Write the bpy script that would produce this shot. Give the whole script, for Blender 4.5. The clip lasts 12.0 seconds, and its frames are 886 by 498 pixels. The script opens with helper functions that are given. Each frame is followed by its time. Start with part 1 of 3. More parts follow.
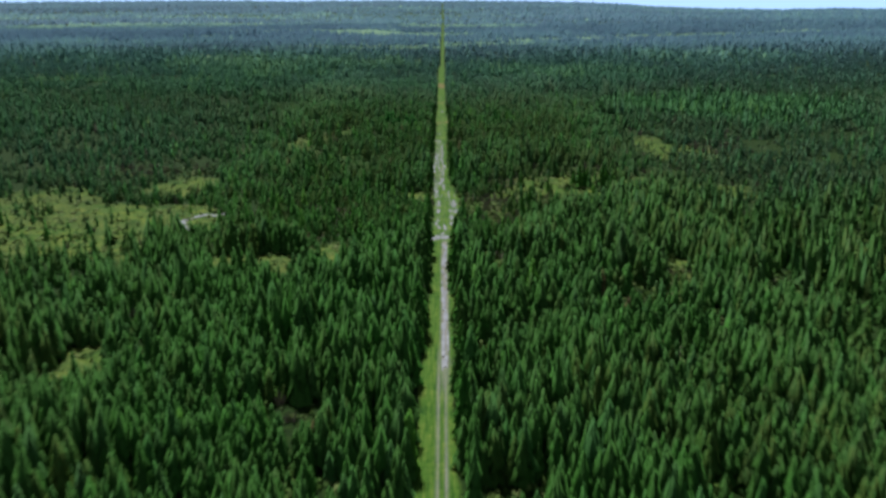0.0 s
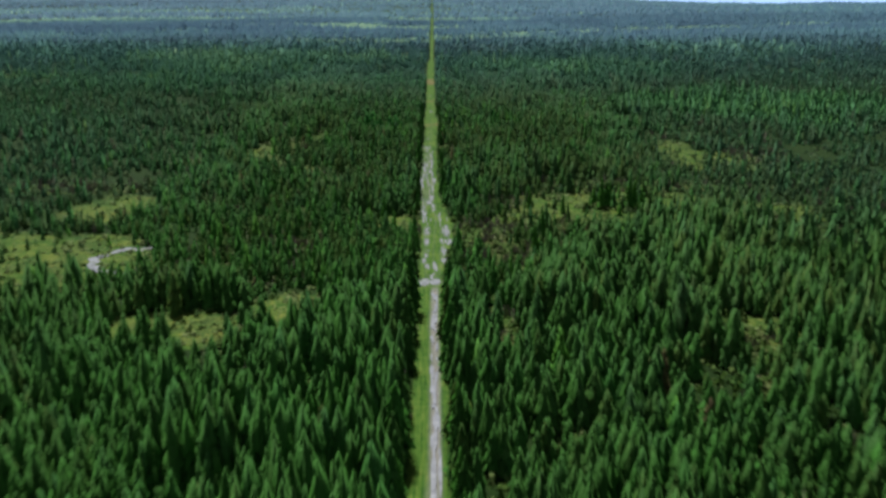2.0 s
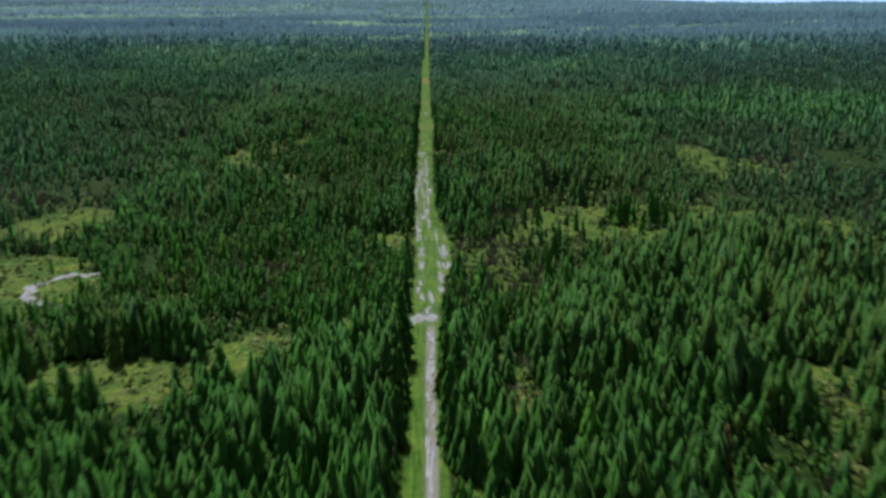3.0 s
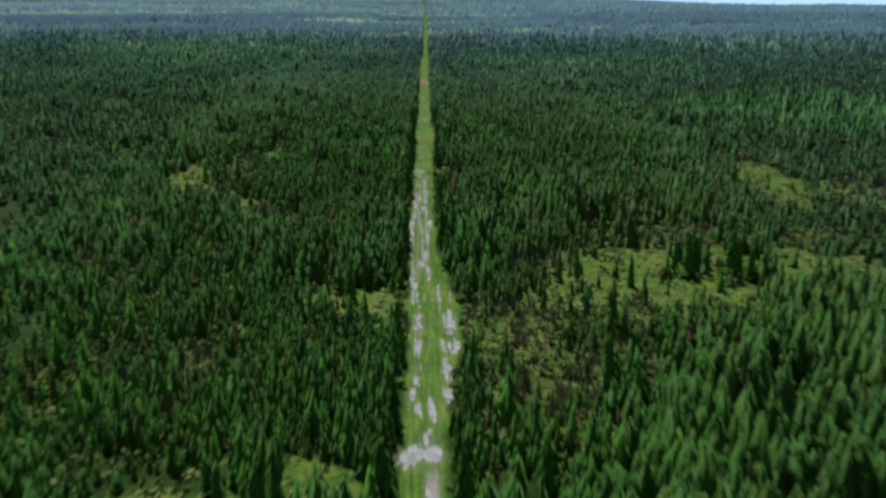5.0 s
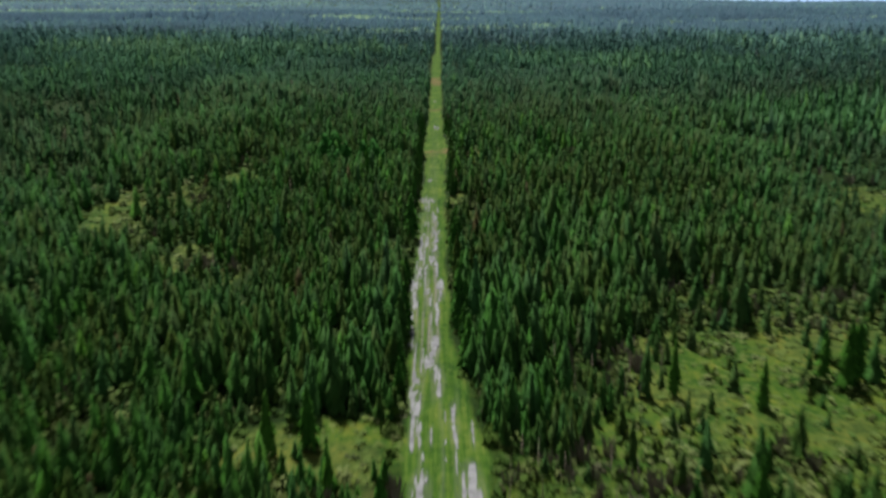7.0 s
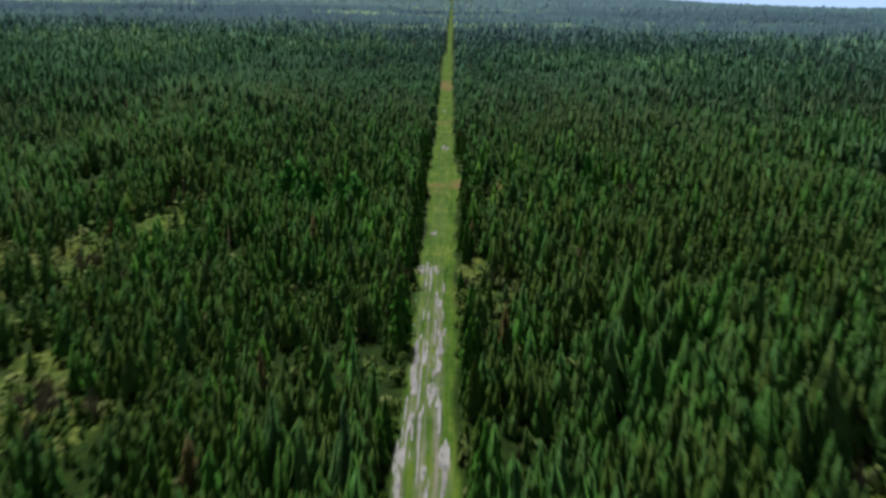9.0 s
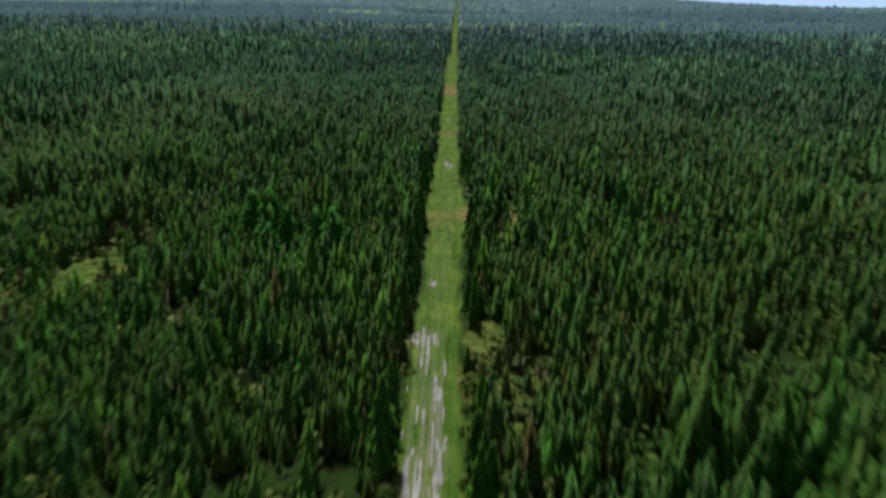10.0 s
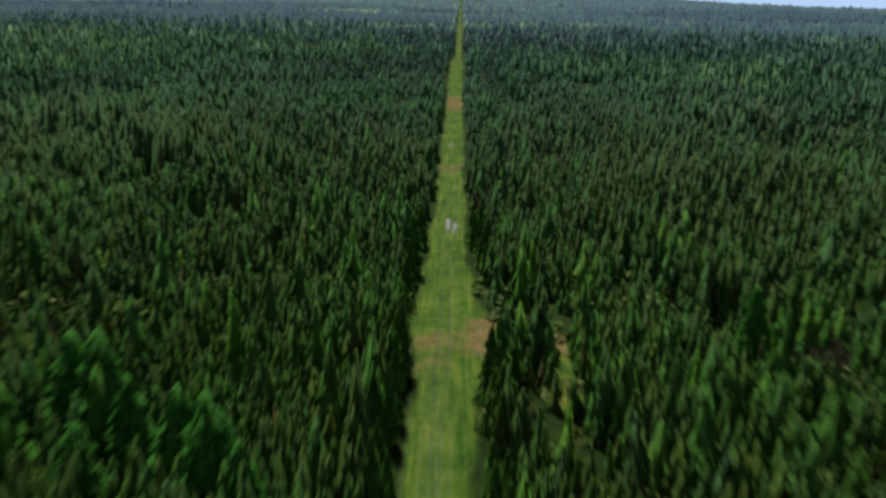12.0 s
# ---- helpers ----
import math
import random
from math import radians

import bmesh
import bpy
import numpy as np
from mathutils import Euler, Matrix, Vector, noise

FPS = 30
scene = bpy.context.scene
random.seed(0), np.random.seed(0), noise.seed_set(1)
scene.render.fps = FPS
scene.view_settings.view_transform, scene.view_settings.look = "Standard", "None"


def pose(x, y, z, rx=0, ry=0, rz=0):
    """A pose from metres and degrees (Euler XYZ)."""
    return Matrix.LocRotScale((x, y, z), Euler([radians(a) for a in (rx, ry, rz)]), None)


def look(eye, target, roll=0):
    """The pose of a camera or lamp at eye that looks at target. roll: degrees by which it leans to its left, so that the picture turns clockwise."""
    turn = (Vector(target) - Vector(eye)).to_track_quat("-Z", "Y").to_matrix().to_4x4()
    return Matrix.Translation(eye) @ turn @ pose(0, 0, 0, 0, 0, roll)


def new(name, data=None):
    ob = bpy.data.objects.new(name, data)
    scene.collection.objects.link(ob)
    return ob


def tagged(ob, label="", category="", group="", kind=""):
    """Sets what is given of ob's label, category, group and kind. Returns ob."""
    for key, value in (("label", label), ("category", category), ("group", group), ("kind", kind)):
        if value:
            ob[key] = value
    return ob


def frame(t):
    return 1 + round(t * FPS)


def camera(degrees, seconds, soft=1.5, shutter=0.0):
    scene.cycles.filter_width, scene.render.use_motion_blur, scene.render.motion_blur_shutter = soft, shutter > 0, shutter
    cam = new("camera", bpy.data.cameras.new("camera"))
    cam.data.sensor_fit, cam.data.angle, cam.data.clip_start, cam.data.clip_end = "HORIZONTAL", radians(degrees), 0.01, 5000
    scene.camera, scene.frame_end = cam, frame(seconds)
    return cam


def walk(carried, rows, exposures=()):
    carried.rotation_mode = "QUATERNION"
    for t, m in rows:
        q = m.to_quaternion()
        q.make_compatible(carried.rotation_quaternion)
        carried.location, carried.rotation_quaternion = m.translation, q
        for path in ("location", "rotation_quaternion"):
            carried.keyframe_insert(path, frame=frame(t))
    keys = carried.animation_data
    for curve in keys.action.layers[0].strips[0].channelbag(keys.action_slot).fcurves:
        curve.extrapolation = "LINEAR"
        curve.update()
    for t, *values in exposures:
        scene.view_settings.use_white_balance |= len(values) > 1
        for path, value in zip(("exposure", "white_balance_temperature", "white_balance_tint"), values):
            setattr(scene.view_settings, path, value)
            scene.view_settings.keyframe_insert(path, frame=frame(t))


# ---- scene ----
cam = camera(50.0, 12.0, soft=2.95, shutter=1.0)
PATH = [
    (0, (1.908, -0.689, 75.226), (1.903, 1.245, 74.717), -0.57),
    (0.5, (1.864, 17.740, 74.058), (1.866, 19.673, 73.545), -0.47),
    (1, (1.995, 36.719, 72.407), (2.001, 38.652, 71.892), -0.57),
    (1.5, (2.029, 55.502, 70.550), (2.040, 57.434, 70.033), -0.57),
    (2, (2.083, 74.603, 68.745), (2.098, 76.535, 68.228), -0.67),
    (2.5, (1.881, 92.935, 66.952), (1.902, 94.867, 66.435), -0.57),
    (3, (1.844, 112.126, 65.203), (1.870, 114.058, 64.685), -0.57),
    (5, (1.329, 186.273, 58.305), (1.361, 188.205, 57.790), -0.17),
    (5.5, (1.396, 204.404, 56.709), (1.422, 206.336, 56.195), -0.17),
    (6, (1.388, 223.462, 55.146), (1.409, 225.394, 54.631), -0.07),
    (6.5, (1.669, 241.914, 53.401), (1.682, 243.846, 52.887), -0.17),
    (7, (1.966, 260.840, 51.807), (1.970, 262.772, 51.292), -0.37),
    (9, (1.920, 334.088, 47.301), (1.908, 336.020, 46.786), 0.73),
    (9.5, (1.933, 351.349, 46.421), (1.917, 353.281, 45.906), 0.73),
    (10, (2.027, 369.739, 45.676), (2.005, 371.672, 45.161), 0.73),
    (10.5, (2.070, 387.119, 45.023), (2.042, 389.051, 44.509), 0.83),
    (11, (1.938, 405.312, 44.328), (1.907, 407.244, 43.814), 0.93),
    (11.5, (1.732, 422.522, 43.634), (1.703, 424.455, 43.120), 0.83),
    (12, (1.567, 440.735, 42.691), (1.538, 442.667, 42.178), 0.83),
]
EXPOSURES = [(0.0, 0.60, 5600, 10), (5.0, 0.54, 5850, 10), (9.0, 0.38, 6200, 10), (12.0, 0.22, 6450, 10)]
walk(cam, [(t, look(eye, target, roll)) for t, eye, target, roll in PATH], EXPOSURES)

# ---- light ----
SUN_DIRECTION = Vector((-0.16, 0.48, 0.86)).normalized()   # from the ground to the sun
world = bpy.data.worlds.new("sky")
scene.world = world
world.use_nodes = True
wn, wl = world.node_tree.nodes, world.node_tree.links
wn.clear()
sky = wn.new("ShaderNodeTexSky")
sky.sky_type, sky.sun_disc = "NISHITA", False
sky.sun_elevation = math.asin(SUN_DIRECTION.z)
sky.sun_rotation = math.atan2(SUN_DIRECTION.x, SUN_DIRECTION.y)
sky.air_density, sky.dust_density, sky.ozone_density = 1.0, 3.0, 1.0
clouds = wn.new("ShaderNodeTexNoise")
clouds.inputs["Scale"].default_value, clouds.inputs["Detail"].default_value = 2.2, 6.0
cover = wn.new("ShaderNodeMapRange")
cover.inputs["From Min"].default_value, cover.inputs["From Max"].default_value = 0.30, 0.62
cover.inputs["To Min"].default_value, cover.inputs["To Max"].default_value = 0.62, 0.95
cloud_mix = wn.new("ShaderNodeMix")
cloud_mix.data_type = "RGBA"
cloud_mix.inputs["B"].default_value = (20.0, 21.5, 23.0, 1)
background = wn.new("ShaderNodeBackground")
background.inputs["Strength"].default_value = 0.0092
world_out = wn.new("ShaderNodeOutputWorld")
texco = wn.new("ShaderNodeTexCoord")
wl.new(texco.outputs["Generated"], clouds.inputs["Vector"])
wl.new(clouds.outputs["Fac"], cover.inputs["Value"])
wl.new(cover.outputs["Result"], cloud_mix.inputs["Factor"])
wl.new(sky.outputs["Color"], cloud_mix.inputs["A"])
# clear, pale blue air low over the land
height = wn.new("ShaderNodeSeparateXYZ")
low = wn.new("ShaderNodeMapRange")
low.interpolation_type = "SMOOTHSTEP"
low.inputs["From Min"].default_value, low.inputs["From Max"].default_value = 0.0, 0.12
low_mix = wn.new("ShaderNodeMix")
low_mix.data_type = "RGBA"
low_mix.inputs["A"].default_value = (44.0, 61.0, 88.0, 1)
wl.new(texco.outputs["Generated"], height.inputs["Vector"])
wl.new(height.outputs["Z"], low.inputs["Value"])
wl.new(low.outputs["Result"], low_mix.inputs["Factor"])
wl.new(cloud_mix.outputs["Result"], low_mix.inputs["B"])
wl.new(low_mix.outputs["Result"], background.inputs["Color"])
wl.new(background.outputs["Background"], world_out.inputs["Surface"])

sun = new("sun", bpy.data.lights.new("sun", "SUN"))
sun.data.energy, sun.data.angle, sun.data.color = 5.9, radians(7), (1.0, 0.97, 0.80)
sun.matrix_world = look((0, 0, 300), Vector((0, 0, 300)) - SUN_DIRECTION)


# ---- plan: smooth noise, the lie of the land, the cleared line and the open places ----
def lattice(ix, iy, seed):
    n = (ix.astype(np.int64) * 374761393 + iy.astype(np.int64) * 668265263 + seed * 974634777) & 0xFFFFFFFF
    n = ((n ^ (n >> 13)) * 1274126177) & 0xFFFFFFFF
    return ((n ^ (n >> 16)) & 0xFFFF) / 65535.0


def value_noise(x, y, size, seed=0):
    x, y = np.asarray(x, float) / size, np.asarray(y, float) / size
    ix, iy = np.floor(x), np.floor(y)
    fx, fy = x - ix, y - iy
    fx, fy = fx * fx * (3 - 2 * fx), fy * fy * (3 - 2 * fy)
    a, b = lattice(ix, iy, seed), lattice(ix + 1, iy, seed)
    c, d = lattice(ix, iy + 1, seed), lattice(ix + 1, iy + 1, seed)
    return (a * (1 - fx) + b * fx) * (1 - fy) + (c * (1 - fx) + d * fx) * fy


def fbm(x, y, size, seed=0):
    return (value_noise(x, y, size, seed) * 0.55 + value_noise(x, y, size * 0.45, seed + 1) * 0.3
            + value_noise(x, y, size * 0.2, seed + 2) * 0.15)


def smooth(a, b, v):
    u = np.clip((np.asarray(v, float) - a) / (b - a), 0, 1)
    return u * u * (3 - 2 * u)


def terrain(x, y):
    """Height of the land: flat bog, a low rise, and far uplands that close the horizon."""
    x, y = np.asarray(x, float), np.asarray(y, float)
    far = smooth(1750, 3950, y)
    top = 60 - 42 * smooth(200, 1400, x) + 8 * smooth(-300, -1370, x)
    rolling = (fbm(x, y, 680, 5) - 0.5) * 16 * smooth(1500, 2600, y)
    return 8.4 * smooth(342, 555, y) + 12.6 * smooth(600, 1120, y) + (top - 21) * far + rolling - 0.014 * np.clip(x, -260, 260)


# width of the cleared line: its left and right edge along y
EDGE_Y = (
    114, 182.4, 228, 266, 304, 326.8, 343.5, 361, 376.2, 399, 425.6, 471.2, 501.6, 520.6, 528.2, 538.1, 547.2, 562.4, 608, 684, 868,
    886, 4560,
)
EDGE_L = (
    -3.5, -3.6, -2.5, -2.4, -2.7, -2.1, -2.1, -2.7, -2.5, -3, -3.1, -2.6, -2.1, -2, -2.4, -3.2, -3, -2.6, -2.1, -2.4, -2.5, -0.5, -0.4,
)
EDGE_R = (
    3.8, 3.2, 4, 3.6, 3.6, 5.2, 7.1, 7.3, 5.5, 3.5, 3, 3, 3, 3.3, 4.9, 6.4, 4, 2.9, 2.7, 2.5, 2.6, 2.1, 2.2,
)

# open places: x, y, half width, half length, how open (1 is a bare meadow)
MEADOWS = [
    (-118, 304, 38, 44, 0.92), (-96, 326, 17, 26, 0.95), (-86, 308, 9, 14, 1.0), (-150, 345, 22, 30, 0.8), (-140.6, 250, 16, 17, 0.85),
    (-104, 378, 15, 22, 0.95), (-75.2, 184, 6.5, 16, 1.0), (-56, 265, 17, 13, 1.0), (-27, 279, 16, 13, 0.97), (-12, 287, 9, 11, 1.0),
    (-69, 461, 8, 22, 1.0), (-57, 478, 6, 14, 0.9), (-48, 494, 6, 16, 0.95), (-46, 432, 5, 12, 0.9), (-13, 361, 12, 8.5, 0.97),
    (31, 366, 12, 12, 0.95), (46, 378, 19, 21, 0.96), (62, 374, 12, 12, 0.9), (36, 358, 15, 8, 0.75), (88, 385, 22, 16, 0.9), (113, 374, 15, 13, 0.85), (13, 346, 5, 6, 0.95), (57, 396, 17, 15, 0.95), (46, 361, 14, 9, 0.9), (40, 390, 13, 12, 0.9), (-83, 318, 11, 13, 1.0),
    (106, 464, 9, 25, 0.92), (122, 452, 11, 18, 0.85), (6.3, 476, 3.6, 6, 1.0), (131, 272, 7.5, 16, 0.95), (72, 264, 7, 10, 0.8),
    (8.4, 223, 3.0, 9, 0.95), (12.2, 525, 2.0, 10, 1.0), (9.5, 533, 5.0, 4.0, 1.0),
]
SCRUBS = [
    (130, 444, 20, 7, 0.75), (134, 464, 14, 10, 0.7), (15.5, 347, 12, 16, 0.96), (36, 356, 11, 8, 0.8), (58, 410, 22, 12, 0.85), (90, 412, 14, 7, 0.6),
    (70, 255, 9, 12, 0.85), (66, 235, 8, 6, 0.7), (62, 212, 10, 7, 0.7), (-68, 214, 6, 8, 0.7), (-41, 427, 7.5, 12, 0.8), (6.8, 465, 4.2, 13, 0.85),
    (20, 316, 13, 24, 0.7), (26, 388, 8, 7, 0.7), (-44, 529, 9, 5, 0.8), (-42, 512, 7, 5, 0.6), (-38, 497, 8, 4, 0.6), (37, 528, 5, 6, 0.7),
    (15.6, 266, 3.4, 26, 0.9), (-126, 409, 26, 9, 0.7), (-72, 449, 24, 7, 0.45), (-60, 480, 13, 9, 0.6), (-13, 350, 12, 6, 0.5), (30, 332, 9, 10, 0.7),
    (-40, 330, 14, 16, 0.55), (-62, 318, 14, 12, 0.55), (-60, 372, 14, 8, 0.5), (-40, 392, 14, 5, 0.4), (-85, 290, 14, 6, 0.6),
    (-47, 511, 6, 10, 0.8), (-41, 530, 6, 4, 0.75), (22, 471, 9, 6, 0.6), (12, 466, 7, 6, 0.7),
]
FAR_GLADES = [
    (-104, 1085, 95, 30, 0.8), (-20, 1110, 60, 26, 0.7), (60, 1180, 60, 40, 0.7), (190, 1330, 75, 62, 0.95), (110, 1290, 60, 60, 0.8), (320, 1460, 95, 52, 0.95),
    (440, 1510, 80, 42, 0.95), (560, 1560, 70, 30, 0.8), (-200, 1600, 150, 90, 0.85), (-60, 1500, 120, 80, 0.75), (-345, 1390, 40, 14, 0.9),
    (-620, 1950, 330, 170, 0.5), (-300, 2500, 500, 200, 0.4), (-1100, 2600, 400, 250, 0.4), (900, 3000, 400, 120, 0.4), (40, 1900, 160, 120, 0.6),
    (-300, 760, 40, 22, 0.4), (-200, 735, 30, 14, 0.35),
]
GREEN_STANDS = [(185, 600, 75, 70, 1.0), (-140, 880, 110, 110, 0.8), (110, 815, 100, 60, 0.8), (235, 960, 110, 80, 0.6)]
TALL_STANDS = [(9, 379, 8, 12, 0.6), (32, 428, 18, 20, 0.75), (-9.5, 411, 5, 5, 0.6), (-16, 388, 24, 17, 0.55), (18, 404, 16, 16, 0.5), (-55, 400, 30, 14, 0.4), (38, 410, 18, 12, 0.5)]
DARK_STANDS = [(-420, 1480, 260, 90, 1.0), (-560, 1330, 240, 130, 0.7), (620, 1900, 240, 260, 1.0), (330, 1750, 260, 150, 0.8), (-20, 1690, 70, 45, 1.0), (0, 1230, 160, 40, 0.5), (45, 1090, 30, 70, 0.7)]


def swath(x, y, soft=0.5):
    wobble = (value_noise(x * 0 + 3, y, 5, 21) - 0.5) * 0.9
    left = np.interp(y, EDGE_Y, EDGE_L) + wobble
    right = np.interp(y, EDGE_Y, EDGE_R) + (value_noise(x * 0 + 9, y, 5, 22) - 0.5) * 0.9
    return np.minimum(smooth(left - soft, left + soft, x), 1 - smooth(right - soft, right + soft, x)) * smooth(-300, -230, y)


def openness(spots, x, y):
    best = np.zeros_like(np.asarray(x, float))
    ragged = (fbm(x, y, 7, 31) - 0.5) * 0.9
    broad = (fbm(x, y, 24, 33) - 0.5) * 0.9
    for cx, cy, rx, ry, much in spots:
        d = np.sqrt(((x - cx) / rx) ** 2 + ((y - cy) / ry) ** 2) + ragged * min(1.0, 9.0 / min(rx, ry)) + broad * (min(rx, ry) > 14)
        best = np.maximum(best, much * (1 - smooth(0.8, 1.1, d)))
    return best


def mesh_from(name, verts, tris, material, tint=None, extra=None):
    mesh = bpy.data.meshes.new(name)
    verts, tris = np.asarray(verts, np.float32), np.asarray(tris, np.int32)
    k = tris.shape[1]
    mesh.vertices.add(len(verts))
    mesh.vertices.foreach_set("co", verts.ravel())
    mesh.loops.add(tris.size)
    mesh.loops.foreach_set("vertex_index", tris.ravel())
    mesh.polygons.add(len(tris))
    mesh.polygons.foreach_set("loop_start", np.arange(0, tris.size, k, dtype=np.int32))
    mesh.update(calc_edges=True)
    for key, values in {**({"tint": tint} if tint is not None else {}), **(extra or {})}.items():
        mesh.attributes.new(key, "FLOAT", "POINT").data.foreach_set("value", np.asarray(values, np.float32))
    mesh.materials.append(material)
    return mesh


# ---- materials ----
def material(name):
    m = bpy.data.materials.new(name)
    m.use_nodes = True
    nodes, links = m.node_tree.nodes, m.node_tree.links
    return m, nodes, links, nodes["Principled BSDF"]


def ramp_node(nodes, stops):
    r = nodes.new("ShaderNodeValToRGB")
    el = r.color_ramp.elements
    while len(el) < len(stops):
        el.new(0.5)
    for e, (at, colour) in zip(el, stops):
        e.position, e.color = at, (*colour, 1)
    return r


def noise_node(nodes, links, size, detail=4.0):
    """A noise whose features are about `size` metres across."""
    tc = nodes.new("ShaderNodeNewGeometry")
    n = nodes.new("ShaderNodeTexNoise")
    n.inputs["Scale"].default_value, n.inputs["Detail"].default_value = 1.0 / size, detail
    links.new(tc.outputs["Position"], n.inputs["Vector"])
    return n


def math_node(nodes, links, operation, a, b):
    n = nodes.new("ShaderNodeMath")
    n.operation = operation
    for socket, v in zip(n.inputs, (a, b)):
        if isinstance(v, (int, float)):
            socket.default_value = v
        else:
            links.new(v, socket)
    return n.outputs[0]


def mix_node(nodes, links, fac, a, b):
    n = nodes.new("ShaderNodeMix")
    n.data_type = "RGBA"
    for key, v in (("Factor", fac), ("A", a), ("B", b)):
        if isinstance(v, (int, float)):
            n.inputs[key].default_value = v
        elif isinstance(v, tuple):
            n.inputs[key].default_value = (*v, 1)
        else:
            links.new(v, n.inputs[key])
    return n.outputs["Result"]


CROWN_STOPS = [(0.0, (0.060, 0.046, 0.020)), (0.09, (0.048, 0.069, 0.012)), (0.24, (0.032, 0.075, 0.014)),
               (0.40, (0.031, 0.084, 0.014)), (0.62, (0.035, 0.108, 0.014)), (0.86, (0.062, 0.146, 0.015)), (1.0, (0.130, 0.180, 0.046))]
# far stands with the blue of distance haze painted in, and pale birch scrub
HAZE_STOPS = [(0.0, (0.026, 0.052, 0.084)), (0.3, (0.031, 0.066, 0.102)), (0.6, (0.042, 0.090, 0.112)),
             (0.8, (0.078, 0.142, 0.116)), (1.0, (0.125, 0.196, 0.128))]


def foliage(name, per_object=False, stops=CROWN_STOPS):
    """Needles and leaves: colour by each tree's own tint and painted haze, mottled by clumps of twigs."""
    m, nodes, links, bsdf = material(name)

    def attribute(key):
        a = nodes.new("ShaderNodeAttribute")
        a.attribute_name = key
        return a.outputs["Fac"]
    if per_object:
        tint = math_node(nodes, links, "MULTIPLY_ADD", nodes.new("ShaderNodeObjectInfo").outputs["Random"], 0.5)
        tint.node.inputs[2].default_value = 0.16
    else:
        tint = attribute("tint")
    place = nodes.new("ShaderNodeNewGeometry")
    upright = nodes.new("ShaderNodeMapping")
    upright.inputs["Scale"].default_value = (2.6, 2.6, 0.7)
    links.new(place.outputs["Position"], upright.inputs["Vector"])
    mottle = nodes.new("ShaderNodeTexNoise")
    mottle.inputs["Scale"].default_value, mottle.inputs["Detail"].default_value = 1.0, 4.0
    links.new(upright.outputs["Vector"], mottle.inputs["Vector"])
    shift = math_node(nodes, links, "MULTIPLY_ADD", mottle.outputs["Fac"], 0.4)
    shift.node.inputs[2].default_value = -0.19
    fac = math_node(nodes, links, "ADD", tint, shift)
    ramp = ramp_node(nodes, stops)
    links.new(fac, ramp.inputs["Fac"])
    colour = ramp.outputs["Color"]
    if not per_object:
        # blend towards the painted haze colours by each tree's share
        haze_blue = ramp_node(nodes, HAZE_STOPS)
        links.new(fac, haze_blue.inputs["Fac"])
        colour = mix_node(nodes, links, attribute("haze_blue"), colour, haze_blue.outputs["Color"])
    links.new(colour, bsdf.inputs["Base Color"])
    bsdf.inputs["Roughness"].default_value = 0.62
    bsdf.inputs["Specular IOR Level"].default_value = 0.04
    bump = nodes.new("ShaderNodeBump")
    bump.inputs["Strength"].default_value, bump.inputs["Distance"].default_value = 0.9, 0.3
    fine = nodes.new("ShaderNodeTexNoise")
    fine.inputs["Scale"].default_value, fine.inputs["Detail"].default_value = 1.9, 3.0
    links.new(upright.outputs["Vector"], fine.inputs["Vector"])
    links.new(fine.outputs["Fac"], bump.inputs["Height"])
    links.new(bump.outputs["Normal"], bsdf.inputs["Normal"])
    return m


def plain(name, stops, size, rough=0.9, bump_by=0.3, metal=0.0):
    m, nodes, links, bsdf = material(name)
    n = noise_node(nodes, links, size, 6.0)
    ramp = ramp_node(nodes, stops)
    links.new(n.outputs["Fac"], ramp.inputs["Fac"])
    links.new(ramp.outputs["Color"], bsdf.inputs["Base Color"])
    bsdf.inputs["Roughness"].default_value, bsdf.inputs["Metallic"].default_value = rough, metal
    bsdf.inputs["Specular IOR Level"].default_value = 0.1
    bump = nodes.new("ShaderNodeBump")
    bump.inputs["Strength"].default_value, bump.inputs["Distance"].default_value = bump_by, size * 0.3
    links.new(n.outputs["Fac"], bump.inputs["Height"])
    links.new(bump.outputs["Normal"], bsdf.inputs["Normal"])
    return m


